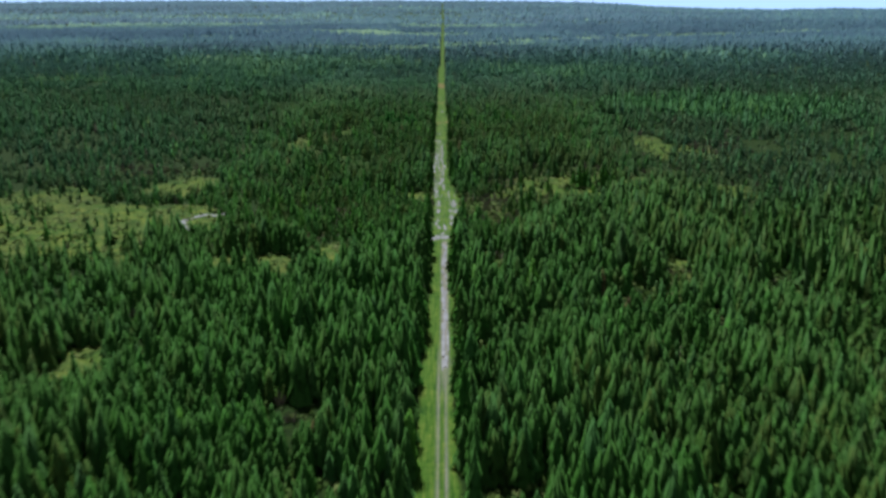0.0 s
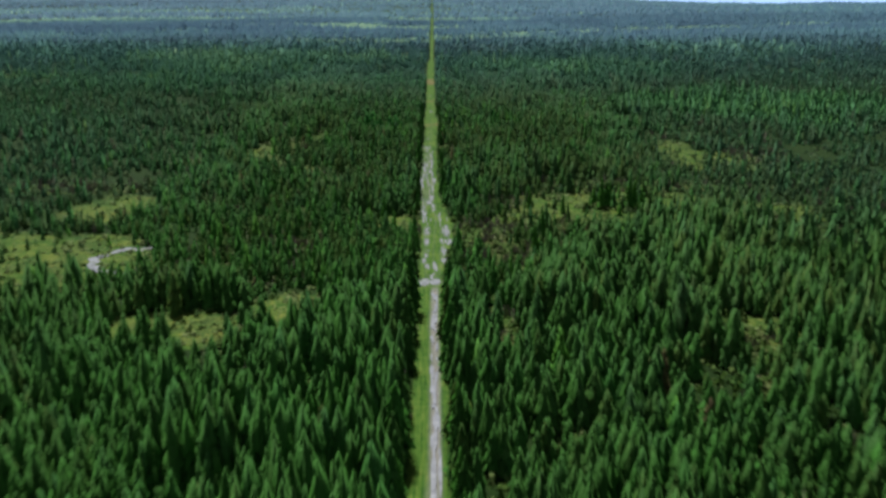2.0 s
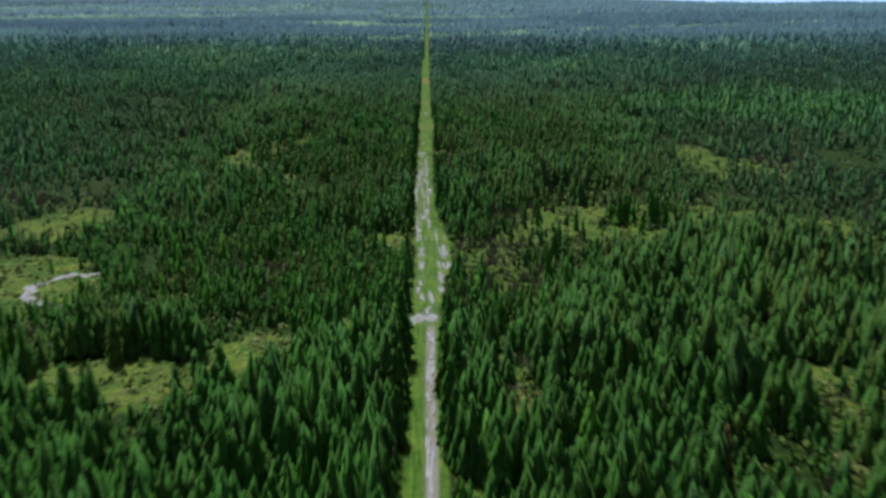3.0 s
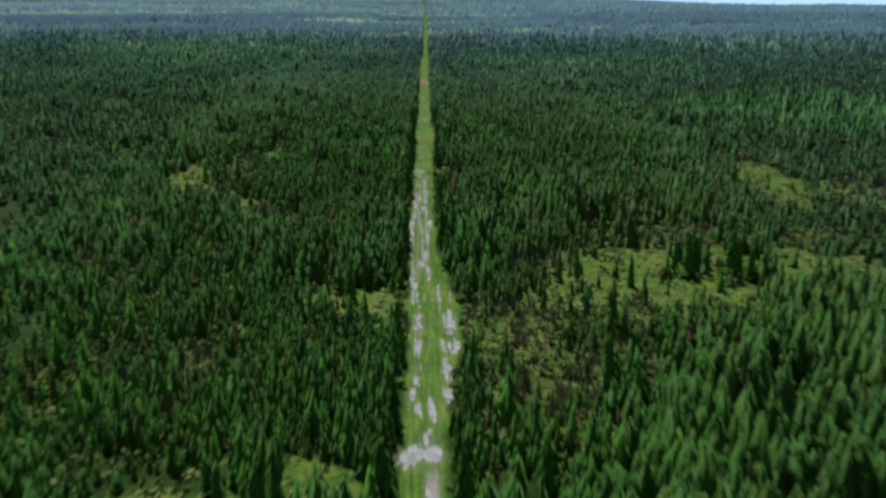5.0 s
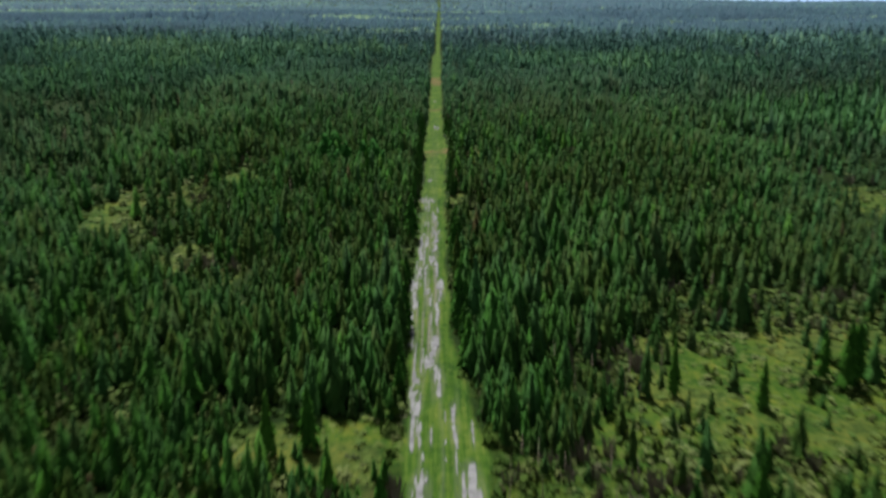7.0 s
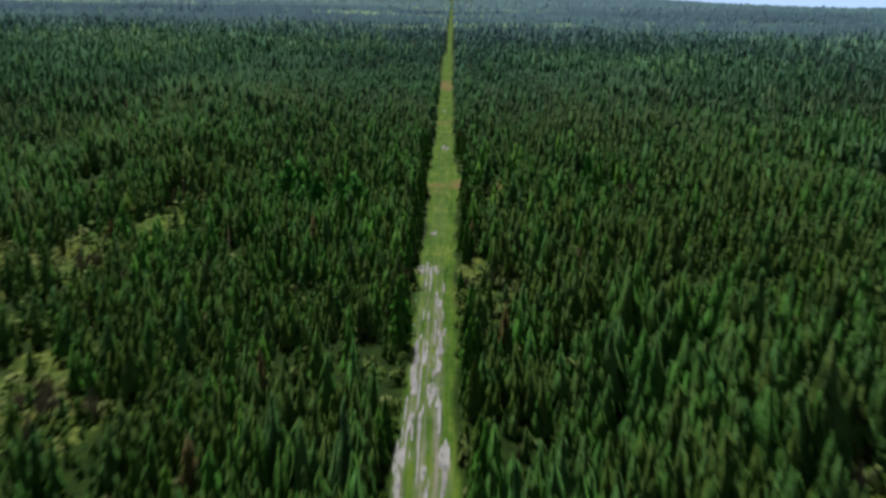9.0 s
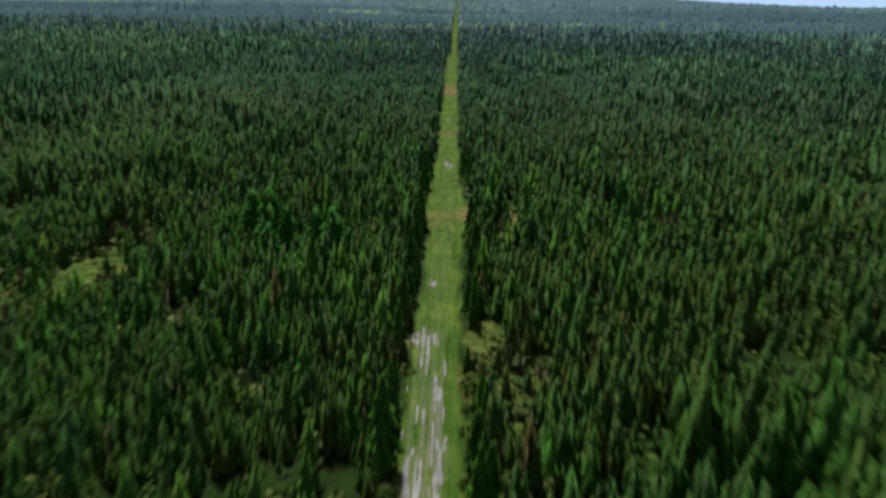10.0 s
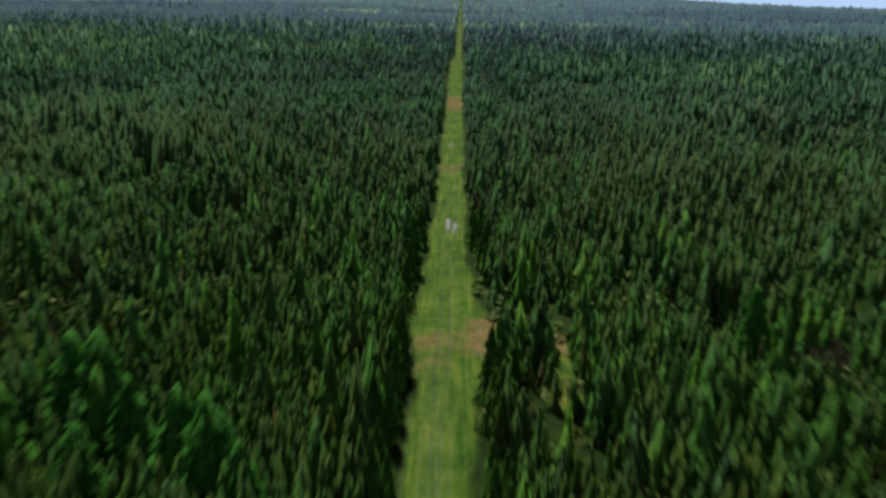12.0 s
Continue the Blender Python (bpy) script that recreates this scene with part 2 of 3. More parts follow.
def ground_material():
    """Moss and litter under the trees, grass on the cleared line and in the meadows, brown peat, wet mud in the ruts."""
    m, nodes, links, bsdf = material("bog_ground")

    def attribute(key):
        a = nodes.new("ShaderNodeAttribute")
        a.attribute_name = key
        return a.outputs["Fac"]
    patch, grain, fine = noise_node(nodes, links, 7.0, 5.0), noise_node(nodes, links, 1.1, 5.0), noise_node(nodes, links, 0.3, 3.0)
    moss = ramp_node(nodes, [(0.3, (0.004, 0.010, 0.001)), (0.55, (0.008, 0.019, 0.002)), (0.75, (0.018, 0.034, 0.003))])
    links.new(grain.outputs["Fac"], moss.inputs["Fac"])
    grass = ramp_node(nodes, [(0.36, (0.010, 0.034, 0.003)), (0.5, (0.034, 0.070, 0.007)), (0.64, (0.082, 0.106, 0.018))])
    place = nodes.new("ShaderNodeNewGeometry")
    along = nodes.new("ShaderNodeMapping")
    along.inputs["Scale"].default_value = (1.9, 0.10, 1.0)
    streak = nodes.new("ShaderNodeTexNoise")
    streak.inputs["Scale"].default_value, streak.inputs["Detail"].default_value = 1.0, 4.0
    links.new(place.outputs["Position"], along.inputs["Vector"])
    links.new(along.outputs["Vector"], streak.inputs["Vector"])
    blotch = mix_node(nodes, links, 0.5, patch.outputs["Fac"], grain.outputs["Fac"])
    links.new(mix_node(nodes, links, 0.45, blotch, streak.outputs["Fac"]), grass.inputs["Fac"])
    bog = ramp_node(nodes, [(0.36, (0.009, 0.030, 0.003)), (0.46, (0.021, 0.050, 0.005)), (0.54, (0.045, 0.073, 0.008)), (0.66, (0.092, 0.098, 0.014))])
    links.new(mix_node(nodes, links, 0.5, patch.outputs["Fac"], grain.outputs["Fac"]), bog.inputs["Fac"])
    peat = ramp_node(nodes, [(0.3, (0.062, 0.046, 0.020)), (0.7, (0.128, 0.092, 0.040))])
    links.new(grain.outputs["Fac"], peat.inputs["Fac"])
    mud = ramp_node(nodes, [(0.3, (0.085, 0.072, 0.062)), (0.7, (0.175, 0.160, 0.152))])
    links.new(fine.outputs["Fac"], mud.inputs["Fac"])
    c = mix_node(nodes, links, attribute("meadow"), moss.outputs["Color"], bog.outputs["Color"])
    c = mix_node(nodes, links, attribute("swath"), c, grass.outputs["Color"])
    c = mix_node(nodes, links, attribute("peat"), c, peat.outputs["Color"])
    c = mix_node(nodes, links, attribute("mud"), c, mud.outputs["Color"])
    links.new(c, bsdf.inputs["Base Color"])
    bsdf.inputs["Roughness"].default_value = 0.9
    bsdf.inputs["Specular IOR Level"].default_value = 0.06
    bump = nodes.new("ShaderNodeBump")
    bump.inputs["Strength"].default_value, bump.inputs["Distance"].default_value = 0.8, 0.25
    links.new(grain.outputs["Fac"], bump.inputs["Height"])
    links.new(bump.outputs["Normal"], bsdf.inputs["Normal"])
    return m


def water_material():
    """Shallow, silty standing water; its pale base also holds painted sky reflection."""
    m, nodes, links, bsdf = material("puddle_water")
    n = noise_node(nodes, links, 1.5, 4.0)
    silt_and_sky = ramp_node(nodes, [(0.3, (0.110, 0.104, 0.116)), (0.7, (0.215, 0.206, 0.224))])
    links.new(n.outputs["Fac"], silt_and_sky.inputs["Fac"])
    links.new(silt_and_sky.outputs["Color"], bsdf.inputs["Base Color"])
    bsdf.inputs["Roughness"].default_value, bsdf.inputs["IOR"].default_value = 0.06, 1.33
    bump = nodes.new("ShaderNodeBump")
    bump.inputs["Strength"].default_value, bump.inputs["Distance"].default_value = 0.03, 0.01
    links.new(n.outputs["Fac"], bump.inputs["Height"])
    links.new(bump.outputs["Normal"], bsdf.inputs["Normal"])
    return m


FOLIAGE, TREE_FOLIAGE = foliage("needles"), foliage("needles_of_single_trees", True)
GROUND, WATER = ground_material(), water_material()
BARK = plain("spruce_bark", [(0.3, (0.06, 0.045, 0.035)), (0.7, (0.14, 0.11, 0.09))], 0.2, 0.95, 0.6)
DEAD = plain("weathered_dead_wood", [(0.3, (0.095, 0.078, 0.058)), (0.7, (0.20, 0.17, 0.135))], 0.3, 0.9, 0.5)
BLADES = plain("grass_blades", [(0.3, (0.022, 0.060, 0.004)), (0.7, (0.074, 0.104, 0.016))], 2.5, 0.8, 0.1)

# ---- the ground: one sheet to the horizon ----
ROAD_PUDDLES = [
    (-0.2, 299.8, 3.7, 2.9), (1.6, 284.2, 0.9, 6.6), (1.4, 268, 1.0, 7.5), (1.0, 250, 0.5, 8.0), (1.95, 252, 0.4, 7.0), (1.45, 233.3, 0.9, 6.5),
    (1.6, 217, 1.0, 7.2), (1.3, 202.2, 0.5, 6.5), (2.2, 203, 0.4, 5.5), (1.8, 189.2, 1.1, 3.4),
]
LEFT_PUDDLES = [
    (-0.5, 352.6, 1.1, 5.1), (-0.5, 340.5, 0.8, 4.5), (-0.7, 328.3, 0.6, 4.3), (-1.3, 319.2, 0.8, 2.1), (-0.3, 314.6, 0.6, 2.2),
    (-1.5, 377, 0.8, 6.3), (-1.7, 367.1, 0.3, 4), (-1.9, 443.8, 0.7, 5.4), (-2.1, 427.9, 0.7, 3.8), (-2.4, 421, 0.9, 1.9),
    (-2.6, 412.7, 0.6, 4), (-2.7, 402, 0.5, 3.5), (-2.5, 394.4, 0.5, 1.6), (-1.8, 387.6, 0.3, 2.4),
]
RIGHT_PUDDLES = [
    (5.1, 352.6, 1.4, 6.8), (4.9, 340.5, 1.7, 3), (4.3, 326.8, 1.1, 7.8), (1.8, 313.9, 0.7, 3.8), (1.1, 304.6, 1.0, 2.4), (1.5, 382.3, 0.7, 5),
    (3.4, 369.4, 0.5, 5.6), (0.6, 366.3, 0.2, 2.3), (5.7, 366.3, 0.2, 2.9), (-0.8, 447.6, 0.5, 4.6), (0.8, 459, 0.3, 4.6),
    (0.2, 432.4, 0.7, 2.9), (-0.4, 422.6, 0.5, 1), (1.1, 407.4, 0.6, 3), (0.8, 396, 0.9, 5.8), (-0.2, 388.4, 0.4, 1.4),
]
FAR_PUDDLES = [
    (-0.8, 477.3, 1.7, 2.6), (-0.7, 496.5, 0.8, 0.8), (-0.8, 465.1, 0.3, 6.8), (1.1, 449.2, 0.8, 2.9), (0.3, 442.3, 0.5, 1.7), (1, 438.5, 0.5, 4.1),
    (1.1, 427.1, 0.3, 2.7), (-0.3, 415.7, 0.8, 1.9), (1.7, 417.2, 0.8, 4.1), (0.2, 583.7, 0.5, 4.5), (1.2, 583.7, 0.4, 4.1),
    (-0.2, 662.7, 0.7, 3.4),
]
PUDDLES = ROAD_PUDDLES + LEFT_PUDDLES + RIGHT_PUDDLES + FAR_PUDDLES


def ruts(x, y):
    """Bare wet earth: the road in the near stretch, wheel ruts and puddle rims further on."""
    sway = (value_noise(y, y * 0, 30, 39) - 0.5) * 0.7
    road = np.exp(-((x - 1.6 - sway * 0.4) / 0.95) ** 4) * (1 - smooth(293, 298, y)) * smooth(163, 199, y)
    pair = (np.exp(-((x - 0.25) / 0.27) ** 2) + np.exp(-((x - 1.75) / 0.27) ** 2)) * (1 - smooth(182, 209, y)) * 0.75
    middle = sum(np.exp(-((x - c - (value_noise(y, y * 0, 18, 50 + i) - 0.5) * 1.6) / 0.2) ** 2) for i, c in enumerate((-1.0, 1.6, 3.4))) * smooth(296, 302, y) * (1 - smooth(375, 385, y)) * 0.22
    beyond = sum(np.exp(-((x - c - (value_noise(y, y * 0, 19, 40 + i) - 0.5) * 0.9) / 0.17) ** 2) for i, c in enumerate((-2.0, -1.1, -0.3, 0.5, 1.3))) * smooth(372, 388, y) * ((1 - smooth(455, 480, y)) * 0.6 + (1 - smooth(500, 540, y)) * 0.12)
    last = sum(np.exp(-((x - c - sway) / 0.18) ** 2) for c in (-0.2, 0.9)) * smooth(486, 501, y) * (1 - smooth(559, 684, y)) * 0.13
    far_pair = middle + beyond + last
    rim = np.zeros_like(x)
    for cx, cy, rx, ry in PUDDLES:
        near = np.abs(y - cy) < ry * 1.5 + 1
        rim[near] = np.maximum(rim[near], 1 - smooth(0.95, 1.25, np.sqrt(((x[near] - cx) / (rx + 0.12)) ** 2 + ((y[near] - cy) / (ry + 0.3)) ** 2)))
    return np.clip(np.maximum.reduce([road, pair, far_pair, rim * 0.22]) * (0.55 + 0.75 * fbm(x, y * 0.4, 1.9, 44)), 0, 1)


def bare_ground(x, y):
    return smooth(0.60, 0.70, fbm(x, y, 21, 17)) * (1 - 0.9 * smooth(430, 500, y)) * (0.3 + 0.7 * smooth(270, 300, y))


def growing(start, end, step, factor):
    out = [start]
    while out[-1] < end:
        out.append(out[-1] + step)
        step *= factor
    return out


half = [i * 0.34 for i in range(1, 34)] + growing(11.9, 3250, 0.9, 1.075)
gx = np.array([-v for v in reversed(half)] + [0.0] + half)
gy = np.array([-v for v in reversed(growing(0, 1140, 30, 1.3))] + [15 * i for i in range(1, 8)]
              + [114 + 1.2 * i for i in range(417)] + growing(616, 4320, 2.3, 1.022))
GX, GY = np.meshgrid(gx, gy)
vx, vy = GX.ravel(), GY.ravel()
sw = swath(vx, vy)
md = np.maximum(openness(MEADOWS, vx, vy), openness(SCRUBS, vx, vy) * 0.55)
md = np.maximum(md, openness(FAR_GLADES, vx, vy) * 0.8)
mud = ruts(vx, vy) * np.where(np.abs(vx) < 11, 1, 0)
pt = smooth(0.38, 0.52, fbm(vx, vy, 6, 61)) * np.maximum(sw, openness(MEADOWS[-1:], vx, vy)) * (smooth(522, 528, vy) - smooth(540, 549, vy)) * (0.45 + 0.55 * smooth(0.8, 2.6, np.abs(vx - 1.4)))
pt = np.maximum(pt, sw * (smooth(718, 726, vy) - smooth(752, 758, vy)) * smooth(0.30, 0.42, fbm(vx, vy, 5, 62)) * 0.85)
pt = np.maximum(pt, sw * (smooth(628, 632, vy) - smooth(640, 646, vy)) * smooth(0.40, 0.52, fbm(vx, vy, 5, 64)) * 0.5)
pt = np.maximum(pt, smooth(0.46, 0.62, fbm(vx, vy, 9, 63)) * np.maximum(openness(SCRUBS, vx, vy) * 0.4, openness(MEADOWS, vx, vy) * 0.2))
md = np.maximum(md, bare_ground(vx, vy) * 0.1)
hummocks = (fbm(vx, vy, 2.6, 71) - 0.5) * 0.5 * (1 - sw) + (fbm(vx, vy, 1.6, 72) - 0.5) * 0.18 * sw
vz = terrain(vx, vy) + hummocks - mud * 0.18
nx, ny = len(gx), len(gy)
i0 = (np.arange(ny - 1)[:, None] * nx + np.arange(nx - 1)[None, :]).ravel()
ground = new("ground", mesh_from("ground", np.stack([vx, vy, vz], 1), np.stack([i0, i0 + 1, i0 + nx + 1, i0 + nx], 1), GROUND, None,
                                 {"swath": sw, "meadow": md, "mud": mud, "peat": pt}))
for poly in ground.data.polygons:
    poly.use_smooth = True
tagged(ground, "mossy boggy forest floor with a straight grassy cleared line", "ground", kind="structure")


def puddle_mesh(rx, ry, seed, skew=0.0, fill=0.0):
    """A sheet of standing water, drawn out along the ruts, broken by strips and islands of grass."""
    nx, ny = max(6, min(70, int(2 * rx / 0.085))), max(8, min(60, int(2 * ry / 0.28)))
    U, V = np.meshgrid(np.linspace(-1.3, 1.3, nx), np.linspace(-1.3, 1.3, ny))
    x, y = U * rx, V * ry + skew * ry * U
    d = np.sqrt(np.abs(U) ** 2.2 + np.abs(V) ** 2.2)
    strips = value_noise(x + seed * 7.3, y * 0.09, 0.34, 90) - 0.5
    lobes = fbm(x * 0.8 + seed * 3.1, y * 0.45, 1.5, 94) - 0.5
    wet = 0.84 + 0.35 * fill - d * 0.75 + strips * max(0.3, 2.4 - 6 * fill) + lobes * 1.3
    bm = bmesh.new()
    grid = [[bm.verts.new((x[j, i], y[j, i], 0.02)) for i in range(nx)] for j in range(ny)]
    for j in range(ny - 1):
        for i in range(nx - 1):
            if wet[j:j + 2, i:i + 2].mean() > 0.2:
                bm.faces.new((grid[j][i], grid[j][i + 1], grid[j + 1][i + 1], grid[j + 1][i]))
    bmesh.ops.delete(bm, geom=[v for v in bm.verts if not v.link_faces], context="VERTS")
    for _ in range(2):
        moved = {v: sum((e.other_vert(v).co for e in v.link_edges if e.is_boundary), Vector()) / max(1, sum(e.is_boundary for e in v.link_edges))
                 for v in bm.verts if v.is_boundary}
        for v, c in moved.items():
            v.co = v.co * 0.5 + c * 0.5
    rim = [e for e in bm.edges if e.is_boundary]
    skirt = bmesh.ops.extrude_edge_only(bm, edges=rim)["geom"]
    for v in (g for g in skirt if isinstance(g, bmesh.types.BMVert)):
        v.co.z -= 0.3
    mesh = bpy.data.meshes.new("puddle")
    bm.to_mesh(mesh)
    bm.free()
    mesh.materials.append(WATER)
    return mesh


def along(puddles, y):
    """The x of a line of puddles at y."""
    rows = sorted((p[1], p[0]) for p in puddles)
    return float(np.interp(y, [r[0] for r in rows], [r[1] for r in rows]))


STREAKS = []
streak_rng = random.Random(17)
for line in (LEFT_PUDDLES, RIGHT_PUDDLES):
    for k in range(26):
        y = 312 + k * 6.6 + streak_rng.uniform(-2.5, 2.5)
        STREAKS.append((along(line, y) + streak_rng.choice((-0.75, -0.45, 0.5, 0.8)), y, streak_rng.uniform(0.12, 0.26), streak_rng.uniform(1.2, 3.4)))
for i, (x, y, rx, ry) in enumerate(PUDDLES + STREAKS):
    ob = new("puddle", puddle_mesh(rx * (1.0 if i == 0 or rx > 1.5 else 0.62), ry * (1.35 if 385 < y < 462 else 1.05), i, 0.75 if i == 0 else 0.0, 0.3 if rx < 0.3 or i == 0 else 0.0))
    ob.location = (x, y, float(terrain(x, y)) - 0.02)
    if 342 < y < 555:
        ob.rotation_euler.x = math.atan2(float(terrain(x, y + 3)) - float(terrain(x, y - 3)), 6)
    tagged(ob, "silty rain puddle in the muddy wheel ruts", "puddle", "puddles on the cleared line", "structure")


def stream_mesh(bends):
    """A winding ribbon of still water with uneven banks."""
    at = np.linspace(0, len(bends) - 1, 90)
    k = np.minimum(at.astype(int), len(bends) - 2)
    f = at - k
    f = f * f * (3 - 2 * f) * 0.6 + f * 0.4
    P = np.array(bends)
    line = P[k] * (1 - f)[:, None] + P[k + 1] * f[:, None]
    way = np.gradient(line, axis=0)
    way /= np.linalg.norm(way, axis=1)[:, None]
    side = np.stack([-way[:, 1], way[:, 0]], 1)
    bm = bmesh.new()
    rings = []
    for j, (p, n) in enumerate(zip(line, side)):
        bank = [0.55 + 1.5 * float(value_noise(np.array([p[0] + q * 31]), np.array([p[1]]), 3.0, 77)[0]) for q in (0, 1)]
        spots = [p - n * bank[0], p, p + n * bank[1]]
        level = [float(terrain(v[0], v[1])) + 0.16 for v in spots]
        ring = [bm.verts.new((v[0], v[1], min(level))) for v in spots]
        low = [bm.verts.new((v[0], v[1], min(level) - 0.6)) for v in (spots[0], spots[2])]
        rings.append([low[0], *ring, low[1]])
    for one, two in zip(rings, rings[1:]):
        for q in range(4):
            bm.faces.new((one[q], one[q + 1], two[q + 1], two[q]))
    mesh = bpy.data.meshes.new("stream")
    bm.to_mesh(mesh)
    bm.free()
    mesh.materials.append(WATER)
    return mesh


STREAM = [(-76, 334), (-80, 330.5), (-84, 332), (-87, 327), (-89.5, 321.5), (-88, 314), (-83.5, 309.5), (-78, 307), (-74, 303)]
tagged(new("stream", stream_mesh(STREAM)), "pale narrow stream winding through the boggy meadow", "stream", kind="structure")


# ---- trees: crown shapes, one unit high and one unit in radius ----
def crown_shape(tiers, spikes, seed, base=0.05, power=0.75, droop=0.05, ragged=1.0, notch=(0.6, 0.85)):
    rng = random.Random(seed)
    verts, tris = [], []
    for t in range(tiers):
        u = t / tiers
        z = base + (1 - base) * (u ** 0.9) * 0.93
        r = (1 - u) ** power * rng.uniform(0.85, 1.12) + 0.07
        top = min(1.0, z + (2.9 if tiers > 3 else 1.3) * (1 - base) / tiers + 0.06) if t < tiers - 1 else 1.0
        a0, apex = rng.uniform(0, 6.28), len(verts)
        verts.append((rng.uniform(-0.04, 0.04), rng.uniform(-0.04, 0.04), top))
        for s in range(spikes * 2):
            a = a0 + math.pi * s / spikes + rng.uniform(-0.15, 0.15)
            long = s % 2 == 0
            rr = r * (rng.uniform(0.75, 1.25) if long else rng.uniform(*notch))
            verts.append((rr * math.cos(a), rr * math.sin(a), z + (-droop if long else droop * 0.5) * rng.uniform(0.5, 1.3) + rng.uniform(-0.6, 0.6) * ragged / tiers))
        for s in range(spikes * 2):
            tris.append((apex, apex + 1 + s, apex + 1 + (s + 1) % (spikes * 2)))
    return np.array(verts), np.array(tris)


def spruce_shape(tiers, sprays, seed, base=0.04, power=0.8, droop=0.05, narrow=0.42, core=5):
    """A spire: a thin dark core and tiers of separate drooping fans of needles, with ragged ends and gaps between them."""
    rng = random.Random(seed)
    verts, tris = [(rng.uniform(-0.05, 0.05), rng.uniform(-0.05, 0.05), 0.97)], []
    for s in range(core):
        verts.append((narrow * math.cos(6.283 * s / core), narrow * math.sin(6.283 * s / core), base))
        tris.append((0, 1 + s, 1 + (s + 1) % core))
    for t in range(tiers):
        u = (t + rng.uniform(-0.25, 0.25)) / tiers
        u = min(0.97, max(0.0, u))
        reach = (1 - u) ** power * (0.62 + 0.38 * min(1.0, u * 5 + 0.4)) * rng.uniform(0.8, 1.15) + 0.05
        for _ in range(max(2, round(sprays * (1 - 0.45 * u)))):
            a, half_width, z = rng.uniform(0, 6.283), rng.uniform(0.32, 0.62), base + (0.96 - base) * u + rng.uniform(-0.5, 0.5) / tiers
            up, k = rng.uniform(0.07, 0.13) + 0.5 / tiers, len(verts)
            one, two = reach * rng.uniform(0.6, 1.2), reach * rng.uniform(0.6, 1.2)
            dip = droop * rng.uniform(0.3, 1.6)
            verts += [(0.1 * math.cos(a), 0.1 * math.sin(a), min(1.0, z + up)),
                      (one * math.cos(a - half_width), one * math.sin(a - half_width), max(0.0, z - dip)),
                      (two * math.cos(a + half_width), two * math.sin(a + half_width), max(0.0, z - dip * rng.uniform(0.2, 1.4)))]
            tris.append((k, k + 1, k + 2))
    return np.array(verts), np.array(tris)


def cone_shape(sides, seed, base=0.0):
    rng = random.Random(seed)
    verts = [(0, 0, 1.0)] + [(math.cos(6.283 * s / sides) * rng.uniform(0.8, 1.2), math.sin(6.283 * s / sides) * rng.uniform(0.8, 1.2), base) for s in range(sides)]
    return np.array(verts), np.array([(0, 1 + s, 1 + (s + 1) % sides) for s in range(sides)])


def bush_shape(sprays, seed):
    """A shrub: a lumpy dome of many small leafy sprays that face out and up."""
    rng = random.Random(seed)
    verts, tris = [], []
    for _ in range(sprays):
        a, up = rng.uniform(0, 6.283), rng.uniform(0.05, 1.0)
        flat = math.sqrt(1 - up * up * 0.95)
        out = Vector((math.cos(a) * flat, math.sin(a) * flat, up))
        c = out * rng.uniform(0.55, 1.0)
        face = (out + Vector((rng.uniform(-0.7, 0.7), rng.uniform(-0.7, 0.7), rng.uniform(0.0, 0.9)))).normalized()
        one = face.orthogonal().normalized()
        two = face.cross(one)
        k, size, turn = len(verts), rng.uniform(0.2, 0.42), rng.uniform(0, 6.28)
        for q in range(4):
            w = turn + q * 1.571
            verts.append((c + (one * math.cos(w) + two * math.sin(w)) * size * rng.uniform(0.6, 1.3))[:])
        tris += [(k, k + 1, k + 2), (k, k + 2, k + 3)]
    return np.array(verts), np.array(tris)


def snag_shape(seed):
    """A dead spruce: a bare tapering stem with short broken twigs."""
    rng = random.Random(seed)
    verts = [(0.02, 0, 1.0)] + [(0.35 * math.cos(2.1 * s), 0.35 * math.sin(2.1 * s), 0) for s in range(3)]
    tris = [(0, 1, 2), (0, 2, 3), (0, 3, 1)]
    for _ in range(14):
        z, a, l = rng.uniform(0.2, 0.93), rng.uniform(0, 6.28), rng.uniform(0.8, 2.6)
        k = len(verts)
        verts += [(0, 0, z), (0, 0, z + 0.03), (l * (1.1 - z) * math.cos(a), l * (1.1 - z) * math.sin(a), z - 0.03)]
        tris.append((k, k + 1, k + 2))
    return np.array(verts), np.array(tris)


def thicket_shape(seed):
    """A bare willow thicket: many thin stems leaning out of one root."""
    rng = random.Random(seed)
    verts, tris = [], []
    for _ in range(26):
        a, d = rng.uniform(0, 6.283), math.sqrt(rng.uniform(0, 1))
        foot, top = (d * 2.0 * math.cos(a), d * 2.0 * math.sin(a)), (d * 4.2 * math.cos(a), d * 4.2 * math.sin(a), rng.uniform(0.35, 0.85) * (1.1 - 0.4 * d))
        b, w, k = rng.uniform(0, 3.14), 0.42, len(verts)
        verts += [(foot[0] - w * math.cos(b), foot[1] - w * math.sin(b), 0), (foot[0] + w * math.cos(b), foot[1] + w * math.sin(b), 0),
                  (top[0] + w * math.cos(b), top[1] + w * math.sin(b), top[2] * 0.9), top]
        tris += [(k, k + 1, k + 2), (k, k + 2, k + 3)]
    return np.array(verts), np.array(tris)


